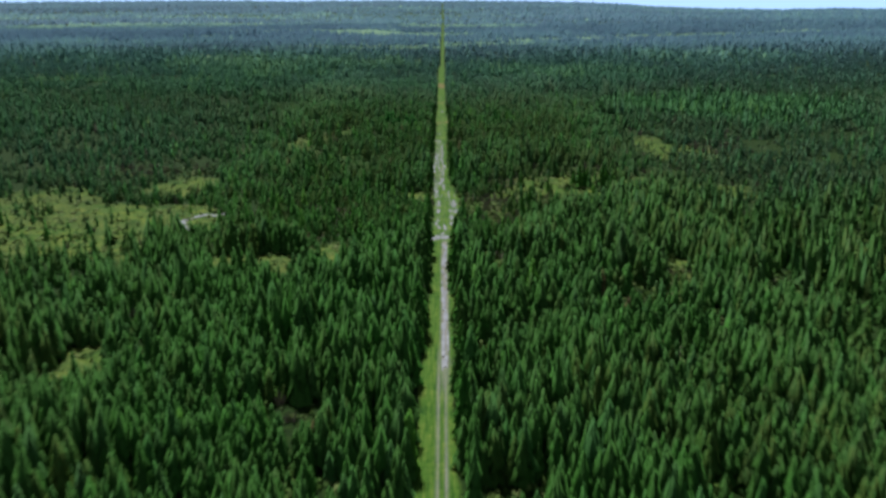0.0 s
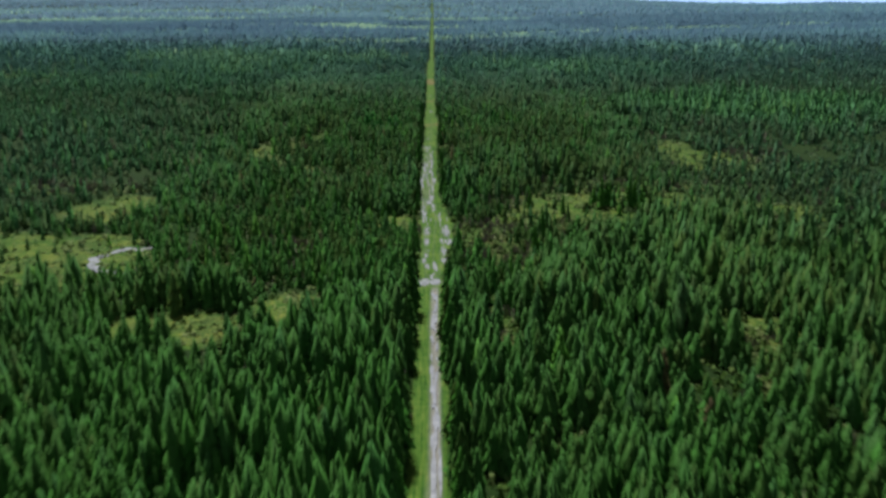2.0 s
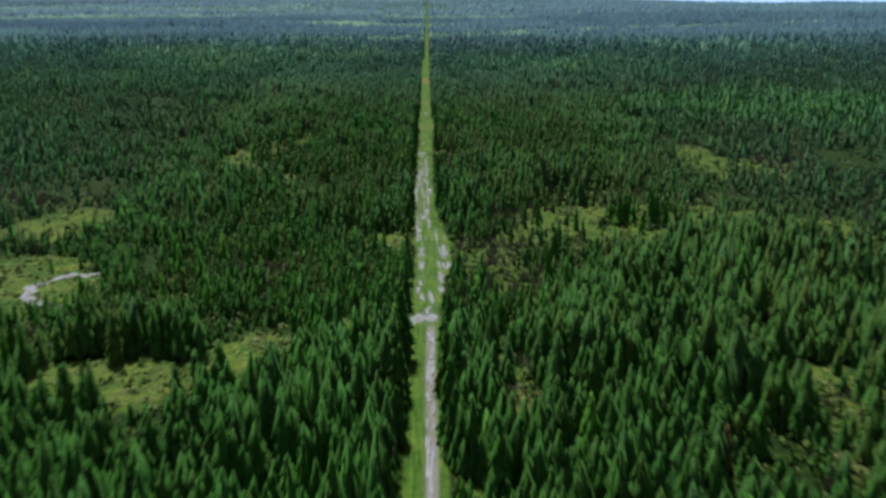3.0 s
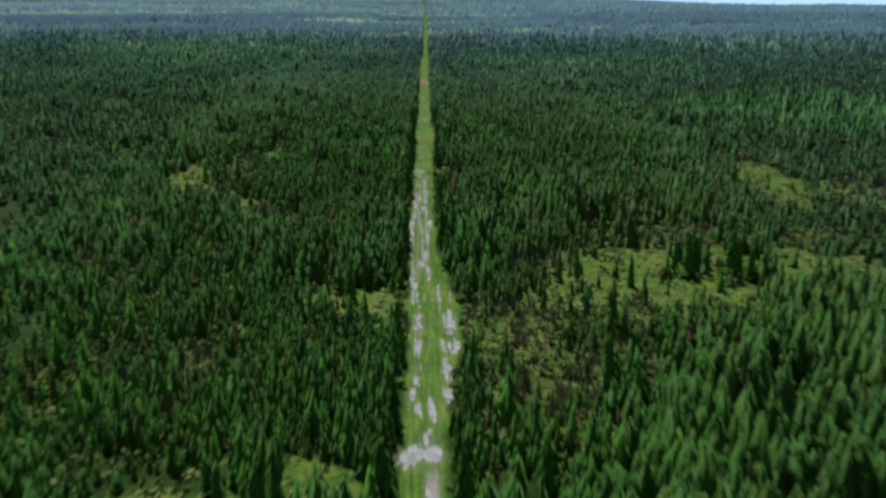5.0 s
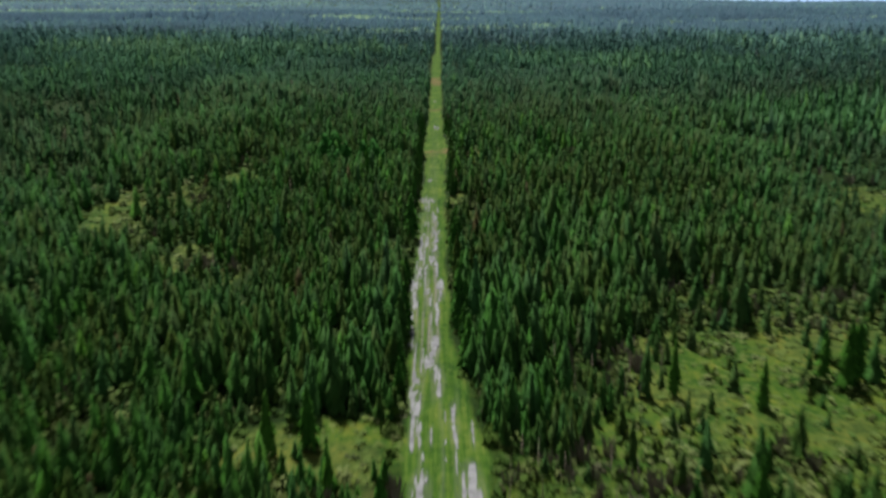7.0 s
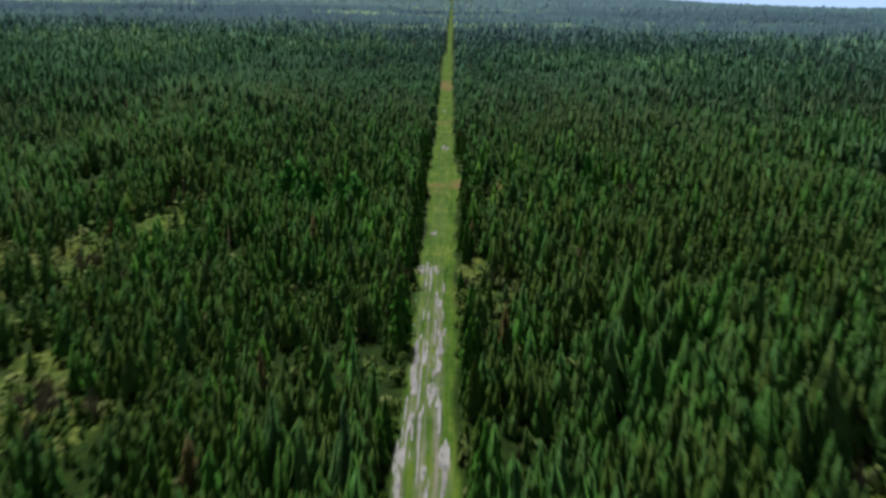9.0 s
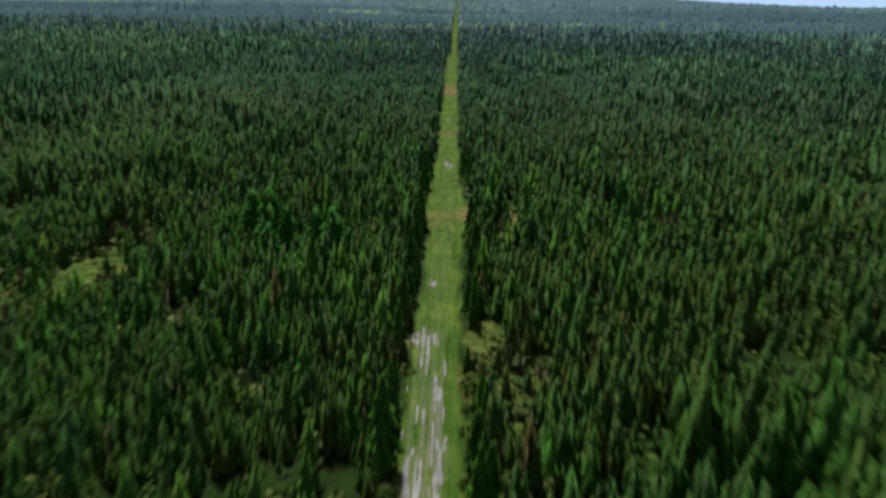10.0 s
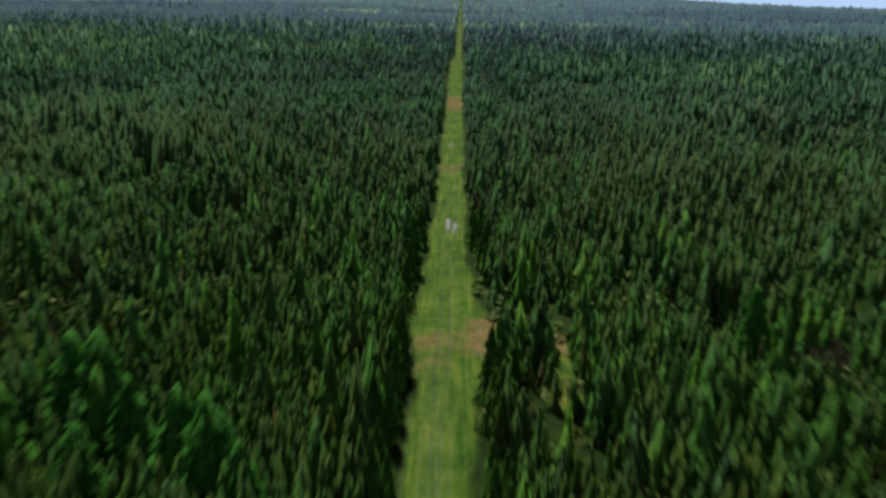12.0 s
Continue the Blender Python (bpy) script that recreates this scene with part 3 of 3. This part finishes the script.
def scatter(name, shapes, p, mat, label, category):
    """One object of many plants. p: arrays x, y, h, r, tint."""
    x, y, h, r, tint = p
    rng = np.random.default_rng(len(x) + len(name))
    pick = rng.integers(0, len(shapes), len(x))
    all_v, all_t, all_c, all_b, base = [], [], [], [], 0
    # share of painted haze: grows along y and sideways from the line
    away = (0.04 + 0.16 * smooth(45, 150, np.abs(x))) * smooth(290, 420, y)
    haze_blue = np.clip(np.maximum(smooth(460, 1350, y) ** 0.75, away) + rng.normal(0, 0.03, len(x)), 0, 1)
    for s, (V, T) in enumerate(shapes):
        w = np.nonzero(pick == s)[0]
        if not len(w):
            continue
        a, k = rng.uniform(0, 6.283, len(w)), len(V)
        c, sn = np.cos(a)[:, None], np.sin(a)[:, None]
        rr, hh = r[w][:, None], h[w][:, None]
        lean = rng.normal(0, 0.02, (2, len(w)))
        X = x[w][:, None] + rr * (c * V[:, 0] - sn * V[:, 1]) + hh * V[:, 2] * lean[0][:, None]
        Y = y[w][:, None] + rr * (sn * V[:, 0] + c * V[:, 1]) + hh * V[:, 2] * lean[1][:, None]
        Z = (terrain(x[w], y[w]) - 0.15)[:, None] + hh * V[:, 2]
        all_v.append(np.stack([X, Y, Z], 2).reshape(-1, 3))
        all_t.append((T[None] + (base + np.arange(len(w)) * k)[:, None, None]).reshape(-1, 3))
        all_c.append(np.repeat(tint[w], k))
        all_b.append(np.repeat(haze_blue[w], k))
        base += len(w) * k
    ob = new(name, mesh_from(name, np.concatenate(all_v), np.concatenate(all_t), mat, np.concatenate(all_c), {"haze_blue": np.concatenate(all_b)}))
    return tagged(ob, label, category, kind="stuff")


def jittered(x0, x1, y0, y1, step, seed):
    rng = np.random.default_rng(seed)
    X, Y = np.meshgrid(np.arange(x0, x1, step), np.arange(y0, y1, step))
    X, Y = X.ravel(), Y.ravel()
    X = X + rng.uniform(-0.5, 0.5, len(X)) * step
    Y = Y + rng.uniform(-0.5, 0.5, len(Y)) * step
    return X, Y, rng


def in_fan(x, y):
    """The wedge of country that the flight overlooks."""
    return (np.abs(x) < y * 0.50 + 19) & (y > 114)


def bare_spots(x, y):
    """Small random gaps in the woods, fewer under the tall stands."""
    return bare_ground(x, y) * (0.08 + 0.2 * smooth(380, 400, y))


def stand(x, y, rng):
    """Which points carry a tree, and its height, radius and tint."""
    verge = 0.85 + 0.9 * smooth(700, 1000, y)
    wide = np.maximum.reduce([swath(x, y, 0.7), swath(x - verge, y, 0.5), swath(x + verge, y, 0.5)])
    gaps = np.maximum(openness(MEADOWS, x, y), openness(SCRUBS, x, y))
    glade = openness(FAR_GLADES, x, y)
    green = openness(GREEN_STANDS, x, y)
    # the tall stands of the near stretch, and the small bog spruces further on
    tall = np.clip((1 - smooth(281, 297, y)) + (1 - smooth(286, 304, y - np.minimum(x, 75) * 0.9)) * smooth(21, 35, x), 0, 1)
    tall = np.maximum(tall, smooth(0.52, 0.62, fbm(x, y, 120, 12)) * smooth(425, 530, y) * smooth(27, 68, np.abs(x)) * 0.6)
    tall = np.maximum.reduce([tall, green * 0.8, openness(TALL_STANDS, x, y)])
    clump, hollow = fbm(x, y, 11, 11), smooth(0.46, 0.68, fbm(x, y, 9, 18))
    hole = smooth(0.57, 0.64, fbm(x, y, 11.0, 19))
    thick = (1.0 - 0.30 * smooth(0.50, 0.66, clump) - 0.47 * tall) * (1 - 0.7 * hole) * (1 - 0.9 * bare_spots(x, y))
    keep = (rng.uniform(0, 1, len(x)) < thick * (1 - gaps)) & (wide < 0.3) & in_fan(x, y)
    some = rng.uniform(0, 1, len(x))
    h = (5.3 + 4.9 * tall) * (0.40 + 0.12 * tall + (1.05 - 0.2 * tall) * rng.beta(1.8, 2.1, len(x))) * (0.42 + 1.18 * fbm(x, y, 17, 13)) * (1 - 0.30 * hollow * (1 - tall * 0.5)) * (1 - 0.45 * hole)
    lone = (some > 0.955) & (tall < 0.6)
    h = np.where(lone, rng.uniform(6.4, 9.6, len(x)), h) * (1 - 0.55 * glade)
    r = h * rng.uniform(0.10, 0.165, len(x)) + 0.24 + 0.40 * tall
    dark = openness(DARK_STANDS, x, y)
    tint = 0.28 + (0.13 - 0.02 * smooth(380, 480, y)) * tall + (0.50 - 0.25 * tall) * (1 - 0.4 * smooth(420, 620, y)) * (fbm(x, y, 30, 14) - 0.5) + 0.42 * (1 - 0.7 * tall * (1 - smooth(300, 420, y))) * (fbm(x, y, 110, 15) - 0.5)
    tint = tint + 0.34 * (fbm(x, y, 8, 17) - 0.5) * smooth(300, 400, y) * (1 - 0.6 * smooth(600, 900, y)) * (1 - 0.6 * tall)
    tint = tint + 0.6 * (fbm(x * 0.3, y, 200, 16) - 0.5) * smooth(600, 900, y) + rng.normal(0, 1, len(x)) * (0.15 - 0.08 * tall) * (1 - 0.5 * smooth(520, 700, y)) + np.where(lone, 0.2, 0)
    tint = tint - (0.06 + 0.08 * smooth(38, 75, np.abs(x))) * tall * (1 - smooth(330, 380, y)) + 0.24 * green - 0.12 * dark - (0.07 + 0.07 * smooth(10, 35, x) + 0.06 * (1 - smooth(-12, 0, x)) * (1 - smooth(400, 440, y))) * (1 - 0.7 * tall) * smooth(300, 420, y) * (1 - smooth(600, 720, y))
    tint = np.where(some < (0.008 - 0.007 * tall) * (1 - 0.7 * smooth(420, 620, y)), 0.0, np.maximum(tint, 0.16))
    tint = np.where((some > 0.035) & (some < 0.055 - 0.016 * smooth(430, 600, y) - 0.014 * tall), 0.76, tint)
    tint = tint + 0.75 * glade
    h = h * (1 + 0.35 * dark)
    return keep, h, r, np.clip(tint, 0.0, 1.0)


FINE = [crown_shape(6, 5, s, power=0.9, ragged=2.0, notch=(0.45, 0.72)) for s in range(12)]
LUSH = [crown_shape(7, 6, 10 + s, power=0.84, ragged=1.6, notch=(0.5, 0.76)) for s in range(14)]
MIDDLE = [crown_shape(5, 4, 20 + s, power=0.9, ragged=1.5, notch=(0.45, 0.72)) for s in range(10)]
COARSE = [spruce_shape(4, 3, 40 + s, narrow=0.5, core=3) for s in range(8)]
CONES = [cone_shape(4, 60 + s, 0.04) for s in range(4)]

# near woods on both sides of the line
X, Y, rng = jittered(-35, 35, 114, 608, 1.42, 1)
keep, H, R, T = stand(X, Y, rng)
near = [v[keep] for v in (X, Y, H, R, T)]
order = np.argsort(np.abs(near[0] - 0.6) + np.where((near[1] > 145) & (near[1] < 580), 0, 500))
single, rest = order[:270], order[270:]
SINGLE_TREES = [tuple(float(v[i]) for v in near) for i in single]
first = near[1][rest] < 300
X0, Y0, rng0 = jittered(-62, 62, 114, 600, 1.5, 11)
keep, H, R, T = stand(X0, Y0, rng0)
keep &= np.abs(X0) > 35
lush = keep & ((Y0 < 300) | ((X0 > 0) & (Y0 < 350)))
tall_ones = [np.concatenate([v[rest][first], w[lush]]) for v, w in zip(near, (X0, Y0, H, R, T))]
beside = [w[keep & ~lush] for w in (X0, Y0, H, R, T)]
scatter("tall_woods", LUSH, tall_ones, FOLIAGE, "tall even green spruce stand with dark gaps", "woods")
rest = rest[~first]
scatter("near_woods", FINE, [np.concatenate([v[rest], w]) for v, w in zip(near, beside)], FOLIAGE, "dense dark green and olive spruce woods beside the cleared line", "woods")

# woods beside them and beyond
X1, Y1, rng1 = jittered(-90, 90, 114, 760, 1.55, 2)
keep, H, R, T = stand(X1, Y1, rng1)
keep &= ((np.abs(X1) > 35) | (Y1 > 608)) & ((np.abs(X1) > 62) | (Y1 > 600))
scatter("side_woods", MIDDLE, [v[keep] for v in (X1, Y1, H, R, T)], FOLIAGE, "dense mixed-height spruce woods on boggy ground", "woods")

X2, Y2, rng2 = jittered(-600, 600, 114, 1200, 2.55, 3)
keep, H, R, T = stand(X2, Y2, rng2)
keep &= ((np.abs(X2) > 90) | (Y2 > 760)) & (rng2.uniform(0, 1, len(X2)) > smooth(840, 1200, Y2))
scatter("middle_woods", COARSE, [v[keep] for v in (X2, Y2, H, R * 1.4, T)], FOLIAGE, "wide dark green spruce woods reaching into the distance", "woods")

X3, Y3, rng3 = jittered(-1070, 1070, 840, 2015, 3.9, 4)
keep, H, R, T = stand(X3, Y3, rng3)
keep &= rng3.uniform(0, 1, len(X3)) < smooth(840, 1200, Y3)
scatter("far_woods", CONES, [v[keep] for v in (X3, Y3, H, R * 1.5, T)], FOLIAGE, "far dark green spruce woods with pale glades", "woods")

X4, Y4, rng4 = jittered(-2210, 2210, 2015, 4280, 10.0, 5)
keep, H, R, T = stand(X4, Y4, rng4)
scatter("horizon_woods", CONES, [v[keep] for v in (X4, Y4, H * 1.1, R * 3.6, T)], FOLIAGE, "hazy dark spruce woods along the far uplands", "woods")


# woods outside that wedge, round and behind the flight
X9, Y9, rng9 = jittered(-330, 330, -160, 720, 3.6, 10)
w9 = ~in_fan(X9, Y9) & (swath(X9, Y9, 1.5) < 0.1) & (rng9.uniform(0, 1, len(X9)) < 0.92 * (1 - openness(MEADOWS, X9, Y9)))
n9 = int(w9.sum())
scatter("outer_woods", [cone_shape(6, 70 + s) for s in range(6)], [X9[w9], Y9[w9], rng9.uniform(3.5, 9.5, n9), rng9.uniform(0.9, 1.7, n9), np.clip(rng9.normal(0.29, 0.12, n9), 0.12, 1)],
        FOLIAGE, "green spruce woods round about the cleared line", "woods")


# shrubs in the open places, dead trees round the bogs, tufts of grass
SHRUB_LEAVES = foliage("willow_leaves", stops=[(0.0, (0.062, 0.058, 0.030)), (0.3, (0.026, 0.054, 0.007)), (0.65, (0.046, 0.080, 0.012)), (1.0, (0.105, 0.125, 0.042))])
BUSHES = [bush_shape(14, s) for s in range(6)]
SNAGS = [snag_shape(s) for s in range(2)] + [thicket_shape(s) for s in range(5)]
X5, Y5, rng5 = jittered(-170, 170, 122, 560, 1.8, 6)
spots = openness(SCRUBS, X5, Y5) * 0.95 + openness(MEADOWS, X5, Y5) * 0.14 + 0.25 * smooth(0.54, 0.68, fbm(X5, Y5, 11, 11)) + 0.4 * bare_spots(X5, Y5) + 0.3 * swath(X5 * 0.55, Y5, 2.0)
spots = spots + 0.3 * smooth(0.57, 0.64, fbm(X5, Y5, 11.0, 19)) * (np.abs(X5) < 62)
keep = (rng5.uniform(0, 1, len(X5)) < spots) & (swath(X5, Y5, 0.9) < 0.2) & in_fan(X5, Y5)
n5 = int(keep.sum())
scatter("shrubs", BUSHES, [X5[keep], Y5[keep], rng5.uniform(0.5, 1.8, n5), rng5.uniform(0.5, 1.5, n5), np.clip(rng5.normal(0.56, 0.27, n5) + 0.3 * openness(MEADOWS, X5[keep], Y5[keep]), 0.0, 1.0)], SHRUB_LEAVES,
        "pale green willow shrubs in the open bog", "shrubs")
X10, Y10, rng10 = jittered(-150, 150, 130, 560, 2.1, 12)
leafy = 0.02 + 0.22 * openness(((-42, 335, 36, 46, 1.0), (-80, 400, 40, 30, 0.6), (42, 385, 42, 40, 0.7), (-44, 500, 26, 24, 0.7), (20, 458, 24, 26, 0.8), (66, 250, 26, 40, 0.5)), X10, Y10)
leafy = leafy * (1 - 0.8 * openness(MEADOWS, X10, Y10)) * (0.4 + 1.2 * smooth(0.42, 0.60, fbm(X10, Y10, 9, 84))) + 0.10 * swath(X10 * 0.6, Y10, 2.0)
keep = (rng10.uniform(0, 1, len(X10)) < leafy) & (swath(X10, Y10, 1.4) < 0.1) & in_fan(X10, Y10)
n10 = int(keep.sum())
scatter("leafy_thickets", BUSHES, [X10[keep], Y10[keep], rng10.uniform(1.7, 3.3, n10), rng10.uniform(0.7, 1.5, n10), np.clip(rng10.normal(0.72, 0.2, n10), 0.2, 1.0)], SHRUB_LEAVES,
        "pale leafy willow and birch thickets among the spruces", "shrubs")
X6, Y6, rng6 = jittered(-152, 152, 137, 562, 2.3, 7)
bogs = 0.5 * openness(((133, 462, 13, 13, 1.0), (24, 385, 8, 8, 1.0), (9, 385, 5, 6, 0.7), (-36, 404, 5, 4, 1.0), (-28, 322, 26, 20, 0.45), (-70, 395, 16, 9, 0.5)), X6, Y6) + openness(SCRUBS, X6, Y6) * 0.6 * smooth(0.36, 0.54, fbm(X6, Y6, 8, 83)) + 0.012 + 0.06 * smooth(0.58, 0.68, fbm(X6, Y6, 22, 82))
bogs = bogs * (1 - 0.7 * openness(MEADOWS, X6, Y6))
keep = (rng6.uniform(0, 1, len(X6)) < bogs) & (swath(X6, Y6, 1.2) < 0.1) & in_fan(X6, Y6)
n6 = int(keep.sum())
scatter("dead_spruces", SNAGS, [X6[keep], Y6[keep], rng6.uniform(2.0, 4.8, n6), rng6.uniform(0.2, 0.34, n6), np.zeros(n6)], DEAD,
        "grey-brown dead spruces and bare willow thickets", "dead trees")
X7, Y7, rng7 = jittered(-5.5, 9, 122, 608, 0.6, 8)
keep = (swath(X7, Y7, 0.6) > 0.5) & (ruts(X7, Y7) < 0.25) & (rng7.uniform(0, 1, len(X7)) < 0.8)
n7 = int(keep.sum())
TUFTS = [crown_shape(1, 3, 90 + s, 0.0, 1.0, 0.02) for s in range(4)]
scatter("grass_tufts", TUFTS, [X7[keep], Y7[keep], rng7.uniform(0.1, 0.35, n7), rng7.uniform(0.12, 0.3, n7), np.zeros(n7)], BLADES,
        "yellow-green grass tufts on the cleared line", "grass")


X8, Y8, rng8 = jittered(-170, 150, 150, 520, 1.3, 9)
keep = (rng8.uniform(0, 1, len(X8)) < np.maximum(openness(MEADOWS, X8, Y8), openness(SCRUBS, X8, Y8)) * 0.6) & (swath(X8, Y8, 0.6) < 0.3) & in_fan(X8, Y8)
n8 = int(keep.sum())
SEDGE = plain("sedge", [(0.3, (0.022, 0.052, 0.006)), (0.7, (0.078, 0.098, 0.020))], 6.0, 0.85, 0.1)
scatter("sedge_tufts", TUFTS, [X8[keep], Y8[keep], rng8.uniform(0.25, 0.8, n8), rng8.uniform(0.3, 0.9, n8), np.zeros(n8)], SEDGE,
        "olive and yellow sedge hummocks in the bog meadows", "grass")


# ---- single trees along the line and in the clearings ----
def part(name, mesh, parent, label=""):
    ob = new(name, mesh)
    ob.parent = parent
    return tagged(ob, label)


def trunk_mesh():
    bm = bmesh.new()
    rings = []
    for k in range(5):
        z = k / 4
        r = 0.013 * (1 - 0.8 * z) + (0.006 if k == 0 else 0)
        rings.append([bm.verts.new((r * math.cos(6.283 * s / 7), r * math.sin(6.283 * s / 7), z * 0.93 - 0.02)) for s in range(7)])
    for a, b in zip(rings, rings[1:]):
        for s in range(7):
            bm.faces.new((a[s], a[(s + 1) % 7], b[(s + 1) % 7], b[s]))
    bm.faces.new(rings[-1])
    mesh = bpy.data.meshes.new("trunk")
    bm.to_mesh(mesh)
    bm.free()
    mesh.materials.append(BARK)
    return mesh


TRUNK = trunk_mesh()
CROWN_MESHES = []
for s in range(6):
    V, F = crown_shape(15, 9, 100 + s, 0.07, ragged=2.4, notch=(0.42, 0.72))
    CROWN_MESHES.append(mesh_from("crown", V, F, TREE_FOLIAGE))


def tree(x, y, h, r, variant, label, group, category="tree", name="spruce_tree"):
    root = new(name)
    root.location = (x, y, float(terrain(x, y)) - 0.1)
    root.rotation_euler = (0, 0, variant * 1.7 + x)
    crown = part("crown", CROWN_MESHES[variant % 6], root)
    crown.scale = (r, r, h)
    trunk = part("trunk", TRUNK, root, "brown scaly trunk")
    trunk.scale = (h, h, h)
    return tagged(root, label, category, group)


for i, (x, y, h, r, t) in enumerate(SINGLE_TREES):
    size = "tall" if h > 7.2 else "small" if h < 4.5 else "slender"
    tree(x, y, h, r, i, f"{size} green spruce at the edge of the cleared line", "spruces along the line")

LONE_FOLIAGE = foliage("fresh_needles", True, [(0.0, (0.028, 0.088, 0.011)), (0.5, (0.044, 0.122, 0.014)), (1.0, (0.080, 0.165, 0.024))])
LONE_MESHES = [mesh_from("crown", *crown_shape(15, 9, 160 + k, 0.07, ragged=2.2, notch=(0.42, 0.7)), LONE_FOLIAGE) for k in range(3)]
LONE = [
    (-18.2, 361, 8.4, 1.1), (-13.7, 362.5, 8.4, 1.4), (43.3, 373.9, 7.2, 1), (32.7, 377.7, 8.4, 0.9), (33.4, 345, 9.1, 1.3), (28.8, 321.1, 10.0, 1.5),
    (56.8, 380.3, 10.6, 1.6), (58.8, 382.6, 9.0, 1.4), (65.8, 379.1, 11.2, 1.7), (67.8, 381.6, 9.4, 1.5), (54.8, 383.4, 7.6, 1.2),
    (60.6, 386.0, 8.2, 1.3), (69.6, 378.0, 8.0, 1.3),
    (-15.2, 481.8, 11.8, 1.3), (74.5, 406.6, 7.6, 1.1), (-78.3, 276.6, 9.9, 1.4), (-70.7, 264.5, 9.9, 1.4),
]
for i, (x, y, h, r) in enumerate(LONE):
    lone = tree(x, y, h, r, i + 3, "single green spruce standing in an open clearing", "spruces in the clearings")
    lone.children[0].data = LONE_MESHES[i % 3]
LEAFY = foliage("larch_needles", True, [(0.0, (0.020, 0.088, 0.013)), (0.5, (0.028, 0.112, 0.016)), (1.0, (0.058, 0.150, 0.024))])
LARCH_MESHES = []
for s in range(4):
    V, F = crown_shape(18, 15, 140 + s, 0.03, power=0.6, droop=0.03, ragged=1.7, notch=(0.62, 0.85))
    LARCH_MESHES.append(mesh_from("crown", V, F, LEAFY))
BROAD = [
    (30.4, 528, 9.1, 2.0), (-25.5, 508, 10.6, 2.9), (-28.4, 510, 9.6, 2.6), (-22.4, 505, 8.4, 2.2), (-14.9, 499, 10.2, 3.0), (-17.8, 502, 9.2, 2.6),
    (-12.4, 497, 7.8, 2.1), (31.8, 526, 6.0, 1.6), (-24.0, 499, 7.6, 2.2), (-31.5, 504, 7.8, 2.3),
]
for i, (x, y, h, r) in enumerate(BROAD):
    larch = tree(x, y, h, r, i + 1, "broad bright green larch rising above the spruces", "larches", name="larch_tree")
    larch.children[0].data = LARCH_MESHES[i % 4]


# ---- single shrubs and dead trees beside the line ----
SHRUB_MESHES = [mesh_from("willow_shrub", *bush_shape(60, 200 + k), SHRUB_LEAVES, np.full(240, 0.35 + 0.12 * k), {"haze_blue": np.zeros(240)}) for k in range(5)]
shrub_rng = random.Random(5)
for i in range(70):
    y = shrub_rng.uniform(318, 492)
    right = i % 3 != 0
    edge = float(np.interp(y, EDGE_Y, EDGE_R if right else EDGE_L))
    x = edge + (shrub_rng.uniform(0.6, 3.6) if right else -shrub_rng.uniform(0.5, 1.8))
    h = shrub_rng.uniform(0.7, 1.7)
    ob = new("willow_shrub", SHRUB_MESHES[i % 5])
    ob.location, ob.scale = (x, y, float(terrain(x, y)) - 0.1), (h * shrub_rng.uniform(0.7, 1.1), h * shrub_rng.uniform(0.7, 1.1), h)
    ob.rotation_euler = (0, 0, shrub_rng.uniform(0, 6.28))
    tagged(ob, "pale green bushy willow shrub at the edge of the line", "shrub", "willow shrubs along the line")

SNAG_MESHES = [mesh_from("dead_spruce", *snag_shape(300 + k), DEAD) for k in range(4)]
for i in range(46):
    cx, cy, rx, ry, much = ((15.5, 347, 11, 15, 1), (27, 385, 8, 9, 1), (7.5, 465, 4, 12, 1), (60, 440, 22, 8, 1))[i % 4]
    a, d = shrub_rng.uniform(0, 6.28), math.sqrt(shrub_rng.uniform(0.05, 1))
    x, y = cx + rx * d * math.cos(a), cy + ry * d * math.sin(a)
    if float(swath(np.array([x]), np.array([y]), 0.8)[0]) > 0.05:
        x = float(np.interp(y, EDGE_Y, EDGE_R)) + shrub_rng.uniform(1.2, 4.0)
    ob = new("dead_spruce", SNAG_MESHES[i % 4])
    ob.location, ob.scale = (x, y, float(terrain(x, y)) - 0.1), (0.3, 0.3, shrub_rng.uniform(2.4, 5.2))
    ob.rotation_euler = (shrub_rng.uniform(-0.07, 0.07), shrub_rng.uniform(-0.07, 0.07), a)
    tagged(ob, "thin grey-brown dead spruce with bare twigs in the bog", "dead tree", "dead spruces in the bog")
